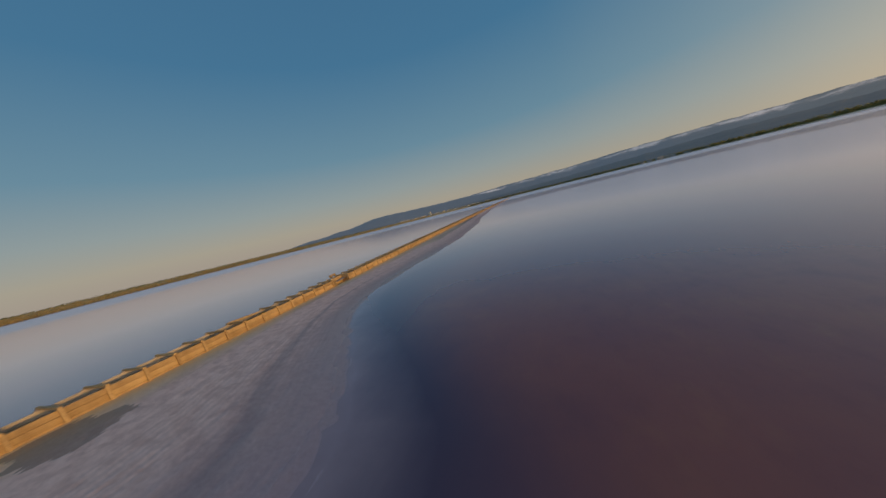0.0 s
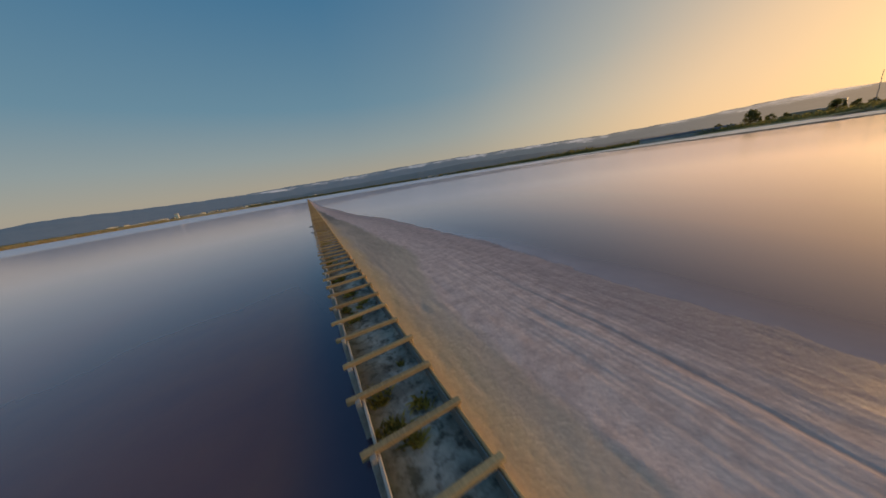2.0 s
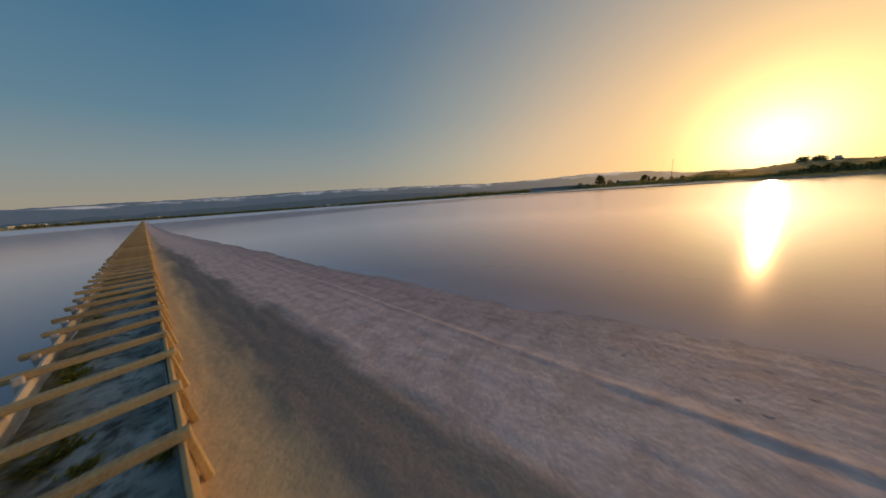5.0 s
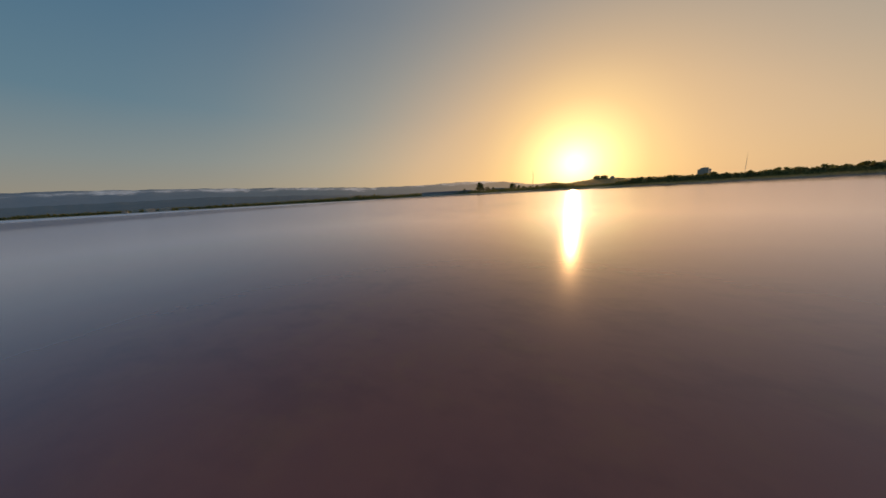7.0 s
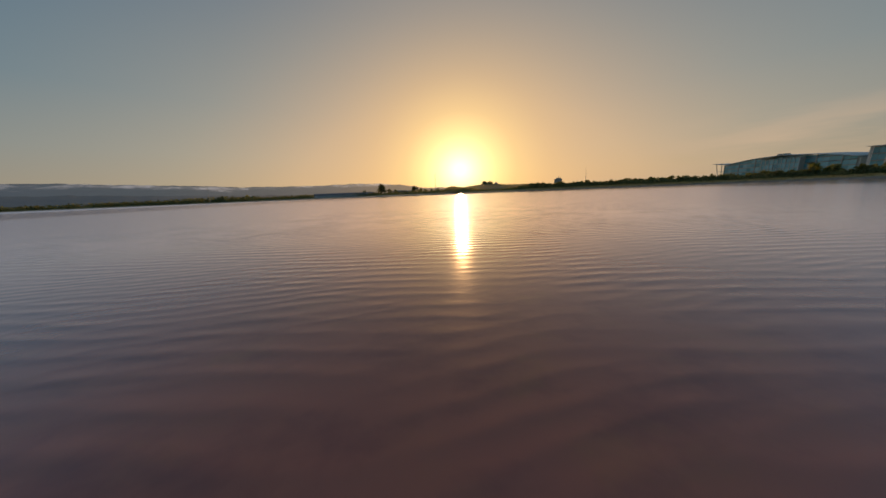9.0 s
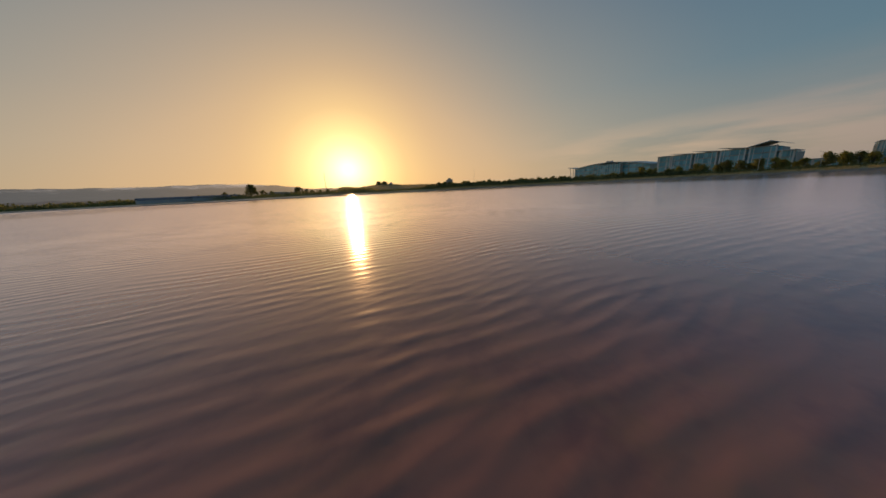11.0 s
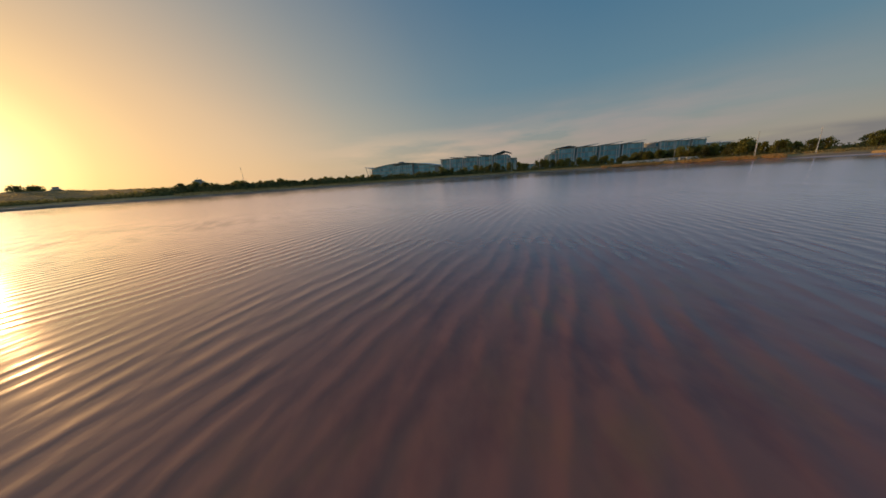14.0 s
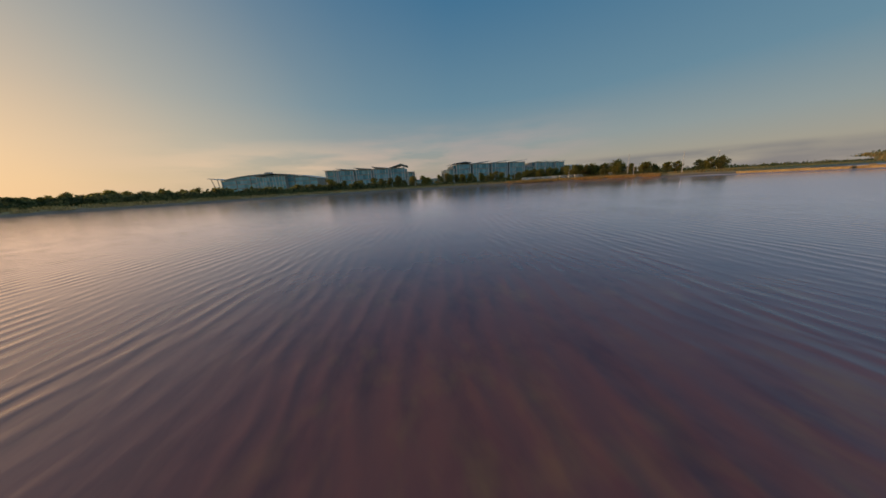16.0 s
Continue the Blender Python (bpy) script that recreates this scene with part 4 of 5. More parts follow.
# ---- hills, fog, clouds ----
def skyline(eye, dist, depth, outline, seed, rough, base=-6.0, step=0.35):
    """A long hill mass seen from the pond: bearing and elevation of its crest."""
    bm = bmesh.new()
    b0, b1 = outline[0][0], outline[-1][0]
    rows = []
    b = b0
    while b <= b1 + 1e-6:
        for (p, u), (q, v) in zip(outline, outline[1:]):
            if p <= b <= q:
                t = (b - p) / (q - p)
                e = u + (v - u) * (3 * t * t - 2 * t ** 3)
                break
        e += rough * (noise.noise(Vector((b * 0.55, seed, 0))) + 0.5 * noise.noise(Vector((b * 1.9, seed, 5))) + 0.3 * noise.noise(Vector((b * 5.5, seed, 9))))
        top = dist * math.tan(radians(max(e, 0.05)))
        ring = [bm.verts.new(polar(eye, b, dist - depth, base))]
        for u in (0.3, 0.65):
            fold = 1 + 0.10 * noise.noise(Vector((b * 0.25, u * 3, seed)))
            ring.append(bm.verts.new(polar(eye, b, dist - depth * (1 - u), base + (top - base) * u ** 0.8 * fold * 0.92)))
        ring.append(bm.verts.new(polar(eye, b, dist, top)))
        ring.append(bm.verts.new(polar(eye, b, dist + depth * 0.4, base)))
        rows.append(ring)
        b += step
    for a, c in zip(rows, rows[1:]):
        for j in range(len(a) - 1):
            bm.faces.new((a[j], a[j + 1], c[j + 1], c[j])).smooth = True
    bmesh.ops.recalc_face_normals(bm, faces=bm.faces)
    return bm


EYE = (20, 50)
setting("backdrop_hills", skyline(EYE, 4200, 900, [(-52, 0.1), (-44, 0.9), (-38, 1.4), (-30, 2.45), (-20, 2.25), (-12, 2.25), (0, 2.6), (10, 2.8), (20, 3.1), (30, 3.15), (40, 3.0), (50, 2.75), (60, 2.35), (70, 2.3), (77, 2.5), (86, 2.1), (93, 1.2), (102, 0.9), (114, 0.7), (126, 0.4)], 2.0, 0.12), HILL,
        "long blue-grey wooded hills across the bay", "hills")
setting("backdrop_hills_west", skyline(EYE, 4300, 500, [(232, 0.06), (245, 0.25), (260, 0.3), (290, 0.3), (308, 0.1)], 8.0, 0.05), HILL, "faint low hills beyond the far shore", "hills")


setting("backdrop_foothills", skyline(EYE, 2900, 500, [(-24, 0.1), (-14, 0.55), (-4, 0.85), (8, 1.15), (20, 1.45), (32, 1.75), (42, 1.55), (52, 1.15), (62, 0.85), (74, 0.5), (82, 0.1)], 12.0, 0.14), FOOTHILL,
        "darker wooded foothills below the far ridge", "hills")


def fog_bank(eye, dist, crest, below, above):
    """Fog lying along the crest, drifting down in front of it."""
    bm = bmesh.new()
    uvl = bm.loops.layers.uv.new("UVMap")
    rows = []
    b = crest[0][0]
    while b <= crest[-1][0]:
        for (p, u), (q, v) in zip(crest, crest[1:]):
            if p <= b <= q:
                e = u + (v - u) * (b - p) / (q - p)
                break
        ends = min(1.0, (b - crest[0][0]) / 8, (crest[-1][0] - b) / 5)
        low, high = e - below * max(0.1, ends), e + above * max(0.1, ends)
        rows.append((b, [bm.verts.new(polar(eye, b, dist + 90 * (k / 6), dist * math.tan(radians(low + (high - low) * k / 6)))) for k in range(7)]))
        b += 0.5
    for (b0, r0), (b1, r1) in zip(rows, rows[1:]):
        for k in range(6):
            f = bm.faces.new((r0[k], r1[k], r1[k + 1], r0[k + 1]))
            f.smooth = True
            for lp, (bb, kk) in zip(f.loops, ((b0, k), (b1, k), (b1, k + 1), (b0, k + 1))):
                lp[uvl].uv = (bb, kk / 6)
    return bm


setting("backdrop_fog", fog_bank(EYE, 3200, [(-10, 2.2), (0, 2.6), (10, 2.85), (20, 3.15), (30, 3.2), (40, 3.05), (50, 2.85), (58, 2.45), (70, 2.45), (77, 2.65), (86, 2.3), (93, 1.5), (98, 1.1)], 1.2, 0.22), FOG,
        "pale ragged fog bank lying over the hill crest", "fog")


# ---- land forms behind the shore ----
# bearing and elevation of each crest
MOUND_CREST = [(92, 0.1), (97, 0.5), (100, 0.85), (103, 1.25), (106, 1.52), (109, 1.42), (111.5, 1.2), (115, 1.15), (118, 1.0), (121, 0.92), (124, 0.8), (127, 0.72), (135, 0.6), (146, 0.2)]
HUMMOCK_CREST = [(96.4, 0.05), (97.4, 0.55), (98.5, 1.32), (99.6, 1.45), (100.8, 1.25), (102.5, 1.0), (104.5, 0.7), (108, 0.2)]
# front slopes made shallow so the low sun reaches the brush added there
setting("backdrop_mound", skyline((66, 100), 930, 420, MOUND_CREST, 3.0, 0.06, base=1.0), MOUND,
        "long scrubby landfill mound behind the pond", "mound")
setting("backdrop_hummock", skyline((66, 100), 560, 260, HUMMOCK_CREST, 6.0, 0.05, base=1.0, step=0.2), MOUND,
        "rounded scrubby hummock at the mound's end", "mound")


# ---- trees ----
def tree_mesh(seed, kind):
    """One tree about 1 unit high: trunk with limbs, and a crown of many leaf clumps. Returns the two meshes."""
    r = random.Random(seed)
    trunk, crown = bmesh.new(), bmesh.new()
    tall = kind == "poplar"
    spread = 0.12 if tall else 0.33 if kind == "round" else 0.42
    fork = 0.10 if tall else 0.14
    tube(trunk, (0, 0, -0.02), (0.01, 0.0, fork), 0.030, 0.022)
    tube(trunk, (0.01, 0, fork), (0.0, 0.01, 0.82), 0.022, 0.006)
    lobes = []
    count = 9 if tall else 13
    for i in range(count):
        a = r.uniform(0, 2 * math.pi)
        z = fork + 0.10 + (0.78 - fork) * (i + 0.3) / count
        reach = spread * math.sin(math.pi * min(0.95, 0.15 + 0.80 * z)) * r.uniform(0.45, 0.95)
        end = Vector((math.cos(a) * reach, math.sin(a) * reach, z))
        tube(trunk, (0, 0, z * 0.6), end, 0.011, 0.003, 5)
        lobes.append((end, r.uniform(0.13, 0.19) * (0.55 if tall else 1.0)))
    lobes.append((Vector((0, 0, 0.84)), 0.13 if not tall else 0.07))
    for c, s in lobes:
        for _ in range(95):
            d = Vector((r.gauss(0, 1), r.gauss(0, 1), r.gauss(0, 0.85)))
            p = c + d.normalized() * s * r.uniform(0.35, 1.08)
            n = Vector((r.gauss(0, 1), r.gauss(0, 1), r.gauss(0, 1))).normalized()
            u = n.orthogonal().normalized() * r.uniform(0.025, 0.055)
            w = n.cross(u).normalized() * r.uniform(0.02, 0.042)
            crown.faces.new([crown.verts.new(q) for q in (p - u, p + w * 0.9, p + u * 0.8, p - w)])
    return trunk, crown


TREES = {}
for kind, seeds in (("round", 4), ("wide", 3), ("poplar", 2)):
    for leaf_name, leaf in (("dark", LEAF), ("gold", LEAF_GOLD)):
        TREES[kind, leaf_name] = []
        for s in range(seeds):
            tk, cr = tree_mesh(100 + s * 7 + len(kind), kind)
            TREES[kind, leaf_name].append((mesh_of("trunk", tk, BARK), mesh_of("crown", cr, leaf)))

SAY = {("round", "dark"): "dark green rounded tree on the shore bank", ("round", "gold"): "yellow-green autumn tree on the shore bank",
       ("wide", "dark"): "broad dark green tree on flat land", ("wide", "gold"): "broad golden-green tree on the shore bank",
       ("poplar", "dark"): "tall narrow dark green tree", ("poplar", "gold"): "tall narrow yellowing tree"}


def tree(p, height, kind, leaf, rng, group="trees round the pond", squash=1.0):
    tk, cr = rng.choice(TREES[kind, leaf])
    t = thing("tree", SAY[kind, leaf], "tree", group, place=Matrix.Translation(p) @ pose(0, 0, 0, 0, 0, rng.uniform(0, 360)) @ Matrix.Diagonal((height * squash, height * squash, height, 1)))
    piece("trunk", tk, t, Matrix.Identity(4))
    piece("crown", cr, t, Matrix.Identity(4))
    return t


def shrub_belt(name, label, spots, seed, mat=None, leaves=26):
    """A dense belt of low shrubs, too many to count: leaf clumps over short stems."""
    r = random.Random(seed)
    verts, faces = [], []
    for p, h, w in spots:
        for _ in range(leaves):
            c = Vector((p[0] + r.gauss(0, w * 0.45), p[1] + r.gauss(0, w * 0.45), p[2] + h * r.uniform(0.05, 1.0) * r.uniform(0.5, 1)))
            n = Vector((r.gauss(0, 1), r.gauss(0, 1), r.gauss(0, 1))).normalized()
            u = n.orthogonal().normalized() * h * r.uniform(0.10, 0.24)
            v = n.cross(u).normalized() * h * r.uniform(0.10, 0.22)
            i = len(verts)
            verts += [c - u, c + v, c + u * 0.8, c - v * 0.9]
            faces.append((i, i + 1, i + 2, i + 3))
    me = bpy.data.meshes.new(name)
    me.from_pydata([tuple(v) for v in verts], [], faces)
    me.materials.append(mat or SCRUB)
    return tagged(new(name, me), label, "shrubs", kind="stuff")


rng = random.Random(77)
# belt along the bank from the mound to the offices
spots = []
for k in range(1500):
    b = rng.uniform(104, 204)
    r = shore_at(b) + pan_at(b) + rng.uniform(16, 40)
    spots.append((on_bearing(b, r, 1.4), rng.uniform(1.0, 2.6), rng.uniform(1.5, 3.5)))
for k in range(500):
    b = rng.uniform(204, 244)
    spots.append((on_bearing(b, shore_at(b) + rng.uniform(30, 150), 1.6), rng.uniform(1.2, 3.0), rng.uniform(3, 7)))
for k in range(2600):
    b = rng.uniform(116, 164)
    r = shore_at(b) + rng.uniform(24, 46)
    spots.append((on_bearing(b, r, 1.4), rng.uniform(2.8, 5.0) * (0.80 + 0.40 * noise.noise(Vector((b * 0.6, 2, 1)))), rng.uniform(1.5, 3.0)))
shrub_belt("shrubs", "low dark scrub along the top of the shore bank", spots, 4)
spots = []
for k in range(1500):
    b = rng.uniform(238, 332)
    r = shore_at(b) + rng.uniform(70, 240)
    spots.append((on_bearing(b, r, 7.4), rng.uniform(1.6, 4.6), rng.uniform(5, 12)))
shrub_belt("shrubs", "dark scrub line along the far western levee", spots, 5)
spots = []
for k in range(2600):
    b = rng.uniform(-12, 104)
    r = shore_at(b) + pan_at(b) + rng.uniform(16, 140)
    spots.append((on_bearing(b, r, 1.6), rng.uniform(4.0, 15.0) if b < 60 else rng.uniform(3.0, 10.0) if b < 82 else rng.uniform(2.0, 6.5), rng.uniform(4, 12)))
shrub_belt("shrubs", "dark tree and scrub line along the far shore", spots, 6)

# scrub on the crest of the mound and the hummock
spots = []
for crest, dist, n in ((MOUND_CREST, 925, 420), (HUMMOCK_CREST, 556, 120)):
    for k in range(n):
        b = rng.uniform(crest[1][0], crest[-2][0])
        if noise.noise(Vector((b * 0.7, dist, 0))) < -0.15:
            continue
        for (p, u), (q, v) in zip(crest, crest[1:]):
            if p <= b <= q:
                t = (b - p) / (q - p)
                e = u + (v - u) * (3 * t * t - 2 * t ** 3)
                break
        d = dist - rng.uniform(0, 0.035) * dist
        spots.append((polar((66, 100), b, d, d * math.tan(radians(e)) * 0.93), rng.uniform(1.2, 4.2) * dist / 925, rng.uniform(2.0, 6.0)))
shrub_belt("shrubs", "low scrub along the crest of the mound", spots, 8)

# backlit brush added over near mound and hummock slopes, in place of sunlit haze
for crest, dist, depth, count in ((MOUND_CREST, 930, 420, 5200), (HUMMOCK_CREST, 560, 260, 1500)):
    spots = []
    for k in range(count):
        b = rng.uniform(crest[0][0], crest[-1][0])
        for (p, u), (q, v) in zip(crest, crest[1:]):
            if p <= b <= q:
                t = (b - p) / (q - p)
                e = u + (v - u) * (3 * t * t - 2 * t ** 3)
                break
        f = rng.uniform(0.25, 1.0)
        d, h = dist - depth * (1 - f), 1.0 + (dist * math.tan(radians(e)) - 1.0) * f ** 0.8 * 0.92
        spots.append((polar((66, 100), b, d, h), rng.uniform(0.9, 2.4), rng.uniform(1.5, 4.0)))
    shrub_belt("dry_brush", "dry brush added to lighten the hazy slope of the mound", spots, int(dist), DRY_BLADE, 8)

# row of trees between the mound and the offices
for k in range(78):
    b = 118 + 40 * k / 77 + rng.uniform(-0.4, 0.4)
    kind = rng.choice(("round", "round", "wide", "poplar"))
    tree(on_bearing(b, shore_at(b) + rng.uniform(26, 52), 1.5), rng.uniform(3.2, 5.6), kind, rng.choice(("dark", "gold")), rng, squash=1.25)
# trees before the offices
for k in range(50):
    b = 156 + 37 * k / 49 + rng.uniform(-0.4, 0.4)
    tree(on_bearing(b, shore_at(b) + rng.uniform(26, 60), 1.5), rng.uniform(4.5, 8.5), rng.choice(("round", "round", "wide")), rng.choice(("dark", "gold", "gold")), rng)
# golden trees on the near bank west of the offices
for k in range(64):
    b = 190 + 21 * k / 63 + rng.uniform(-0.3, 0.3)
    if 206.2 < b < 208.6:
        continue
    tree(on_bearing(b, shore_at(b) + rng.uniform(24, 48), 1.4), rng.uniform(5.0, 9.0) * (1.0 if b < 202 else 0.72), rng.choice(("round", "wide")), rng.choice(("dark", "gold", "gold")), rng)
# tall clumps on the far eastern land
for x, y, h, kind in ((634, 167, 24, "round"), (640, 160, 18, "poplar"), (646, 150, 13, "wide"), (655, 138, 11, "wide"), (640, 205, 12, "wide"), (636, 93, 17, "round"), (630, 86, 14, "poplar"), (640, 78, 12, "wide"), (648, 68, 10, "wide"), (640, 55, 9, "wide"), (640, 40, 10, "round"),
                      (955, -160, 34, "round"), (962, -176, 32, "wide"), (975, -188, 33, "wide")):
    tree(Vector((x, y, 2.5)), h, kind, "dark", rng, "tall trees on the eastern land")


# ---- offices ----
def wing_roof(bm, x0, x1, y0, y1, z, rise, lip=0.45):
    """A thin roof blade that tilts up towards x1, with a thick tapered section."""
    a, b = (x0, z), (x1, z + rise)
    pts = [(a[0], a[1]), (b[0], b[1]), (b[0], b[1] - lip * 0.5), ((a[0] + b[0]) / 2, (a[1] + b[1]) / 2 - lip), (a[0], a[1] - lip)]
    front = [bm.verts.new((x, y0, zz)) for x, zz in pts]
    rear = [bm.verts.new((x, y1, zz)) for x, zz in pts]
    bm.faces.new(front)
    bm.faces.new(rear[::-1])
    for k in range(5):
        j = (k + 1) % 5
        bm.faces.new((front[j], front[k], rear[k], rear[j]))


pane_mesh = {}


def pane(w, h, mat=None):
    key = round(w, 2), round(h, 2), mat.name if mat else ""
    if key not in pane_mesh:
        bm = bmesh.new()
        box(bm, -w / 2, -0.05, 0, w / 2, 0.05, h)
        pane_mesh[key] = mesh_of("pane", bm, mat or GLASS)
    return pane_mesh[key]


def peak_roof(bm, x0, x1, y0, y1, z, rise, at=0.62, lip=0.5):
    """Two thin blades meeting in a ridge between x0 and x1, over a deep overhang."""
    xm = x0 + (x1 - x0) * at
    pts = [(x0, z), (xm, z + rise), (x1, z + rise * 0.25), (x1, z + rise * 0.25 - lip * 0.5), (xm, z + rise - lip), (x0, z - lip * 0.5)]
    front, rear = [bm.verts.new((x, y0, h)) for x, h in pts], [bm.verts.new((x, y1, h)) for x, h in pts]
    bm.faces.new(front)
    bm.faces.new(rear[::-1])
    for k in range(6):
        j = (k + 1) % 6
        bm.faces.new((front[j], front[k], rear[k], rear[j]))


fin_mesh = {}


def fin(name, sx, sy, sz, mat):
    """A slim upright standing on its base, shared between alike ones."""
    key = name, round(sx, 2), round(sy, 2), round(sz, 1)
    if key not in fin_mesh:
        bm = bmesh.new()
        box(bm, -sx / 2, -sy / 2, 0, sx / 2, sy / 2, sz)
        fin_mesh[key] = mesh_of(name, bm, mat)
    return fin_mesh[key]


def module(parent, x0, w, depth, storeys, base, tall=4.2, rise=1.8, roof_over=2.2, face=0.0, up_right=False, peaked=False):
    """One stepped bay of an office: floor slabs, fins, glazing, a set-back link, columns and a tilted roof blade."""
    top = base + storeys * tall
    link = min(3.0, 0.15 * w)
    # the set-back link stands on the side away from the blade's tip
    f0, f1 = (x0 + link, x0 + w) if up_right else (x0, x0 + w - link)
    l0, l1 = (x0, f0) if up_right else (f1, x0 + w)
    bm = bmesh.new()
    box(bm, f0 + 0.3, face + 0.9, base, f1 - 0.3, face + depth, top)
    wall = part("wall", bm, CONCRETE, parent)
    bm = bmesh.new()
    box(bm, l0, face + 2.6, base, l1, face + depth - 1, top - 0.9)
    link_wall = part("link_wall", bm, CONCRETE, parent)
    for s in range(storeys + 1):
        bm = bmesh.new()
        box(bm, f0, face - 0.35, base + s * tall - 0.22, f1, face + 0.9, base + s * tall + 0.40)
        part("floor_slab", bm, CONCRETE, parent)
    n = max(2, round((f1 - f0) / 3.0))
    pw = (f1 - f0) / n
    for s in range(storeys):
        for k in range(n):
            piece("pane", pane(pw - 0.16, tall - 0.5), wall, pose(f0 + (k + 0.5) * pw, face + 0.35, base + s * tall + 0.26))
        piece("pane", pane(l1 - l0 - 0.3, tall - 0.8), link_wall, pose((l0 + l1) / 2, face + 2.5, base + s * tall + 0.3))
    for k in range(2, n, 3):
        piece("fin", fin("fin", 0.16, 0.5, top - base, ROOF), wall, pose(f0 + k * pw, face + 0.05, base))
    for x in (f0, f1):
        bm = bmesh.new()
        box(bm, x - 0.45, face - 0.55, base, x + 0.45, face + 0.9, top + 0.5)
        part("pier", bm, WHITE, parent)
    for x in (f0 + 0.18 * (f1 - f0), f0 + 0.82 * (f1 - f0)):
        bm = bmesh.new()
        tube(bm, (x, face - 2.6, base), (x, face - 1.8, top + 0.9), 0.24, 0.18, 8)
        part("column", bm, WHITE, parent)
    bm = bmesh.new()
    if peaked:
        peak_roof(bm, x0 - 1.2, x0 + w + 1.4, face - 2.6, face + depth + 1, top + 0.8, rise)
    elif up_right:
        wing_roof(bm, f0 - 1.0, x0 + w + roof_over, face - 2.2, face + depth + 1, top + 0.6, rise)
    else:
        wing_roof(bm, f1 + 1.0, x0 - roof_over, face - 2.2, face + depth + 1, top + 0.6, rise)
    part("roof", bm, ROOF, parent)
    return top


def side_glass(parent, x, depth, storeys, base, tall=4.2, face=0.0):
    for s in range(storeys):
        for k in range(5):
            d = depth / 5
            piece("pane", pane(d - 0.2, tall - 0.74), parent, pose(x, face + (k + 0.5) * d, base + s * tall + 0.36, 0, 0, 90))


def office(name_label, left, right):
    """An office of stepped bays whose front runs from left to right as the pond sees it."""
    a, b = Vector(left), Vector(right)
    run = (b - a).length
    turn = math.degrees(math.atan2(b.y - a.y, b.x - a.x))
    o = thing("office_building", name_label, "office building", "offices on the shore", place=pose(a.x, a.y, 1.5, 0, 0, turn))
    return o, run


def office_barrel():
    """The eastern office: a long glazed front under a shallow curved roof, with a canopy frame at its end."""
    o, run = office("long teal glass office with a low curved roof", (292, -249, 0), (195, -231, 0))
    n, tall = 26, 3.9
    pw = run / n

    def crest(u):
        return 12.5 + 8.5 * math.sin(math.pi * (0.10 + 0.80 * u)) ** 0.8 - 2.0 * u

    for k in range(n):
        u = (k + 0.5) / n
        top = crest(u)
        z, s = 0.0, 0
        while z < top - 0.8:
            h = min(tall, top - z)
            piece("pane", pane(pw - 0.2, max(0.6, round(h - 0.7, 1))), o, pose((k + 0.5) * pw, -0.3, z + 0.36))
            z += tall
        if k % 4 == 0:
            bm = bmesh.new()
            box(bm, k * pw - 0.3, -0.8, 0, k * pw + 0.3, 0.5, top)
            part("pier", bm, CONCRETE, o)
    bm = bmesh.new()
    prev = None
    for k in range(n + 1):
        u = k / n
        t = crest(u) + 0.5
        ring = [bm.verts.new((u * run, y, z)) for y, z in ((-1.6, t), (26, t), (26, t - 0.7), (-1.6, t - 0.45))]
        if prev:
            for j in range(4):
                bm.faces.new((prev[j], ring[j], ring[(j + 1) % 4], prev[(j + 1) % 4]))
        else:
            bm.faces.new(ring[::-1])
        prev = ring
    bm.faces.new(prev)
    bmesh.ops.recalc_face_normals(bm, faces=bm.faces)
    part("roof", bm, ROOF, o)
    for s in range(5):
        bm = bmesh.new()
        k0, k1 = 0.0, run
        if s >= 3:
            k0, k1 = run * 0.12, run * 0.70
        box(bm, k0, -0.5, s * tall - 0.3, k1, 0.5, s * tall + 0.3)
        part("floor_slab", bm, CONCRETE, o)
    bm = bmesh.new()
    prev = None
    for k in range(n + 1):
        t = crest(k / n) - 0.6
        ring = [bm.verts.new((k * pw, y, z)) for y, z in ((0.5, 0), (0.5, t), (25, t), (25, 0))]
        if prev:
            for j in range(4):
                bm.faces.new((prev[j], ring[j], ring[(j + 1) % 4], prev[(j + 1) % 4]))
        else:
            bm.faces.new(ring[::-1])
        prev = ring
    bm.faces.new(prev)
    bmesh.ops.recalc_face_normals(bm, faces=bm.faces)
    part("core", bm, CONCRETE, o)
    # glazed pavilion standing forward of the middle
    p0, p1 = run * 0.41, run * 0.70
    bm = bmesh.new()
    box(bm, p0, -5.0, 0, p1, -0.9, 17.2)
    pavilion = part("pavilion_wall", bm, CONCRETE, o)
    for s in range(4):
        for k in range(9):
            pwid = (p1 - p0) / 9
            piece("pane", pane(pwid - 0.2, 3.6), pavilion, pose(p0 + (k + 0.5) * pwid, -5.05, s * 4.25 + 0.4))
    for k in range(10):
        piece("fin", fin("fin", 0.2, 0.5, 17.6, WHITE), pavilion, pose(p0 + k * (p1 - p0) / 9, -5.3, 0))
    bm = bmesh.new()
    peak_roof(bm, p0 - 1.5, p1 + 1.5, -7.5, 12, 18.2, 2.4, 0.5)
    part("pavilion_roof", bm, ROOF, o)
    for x, top_x in ((-6.5, -11.0), (-3.5, -4.6)):
        bm = bmesh.new()
        tube(bm, (x, 0.3, 0), (top_x, 0.3, 18.0), 0.45, 0.32, 8)
        part("canopy_post", bm, WHITE, o)
    bm = bmesh.new()
    wing_roof(bm, 2.0, -13.0, -2, 14, 17.4, 1.8, 0.8)
    part("canopy", bm, ROOF, o)
    for s in (5.5, 10.0):
        bm = bmesh.new()
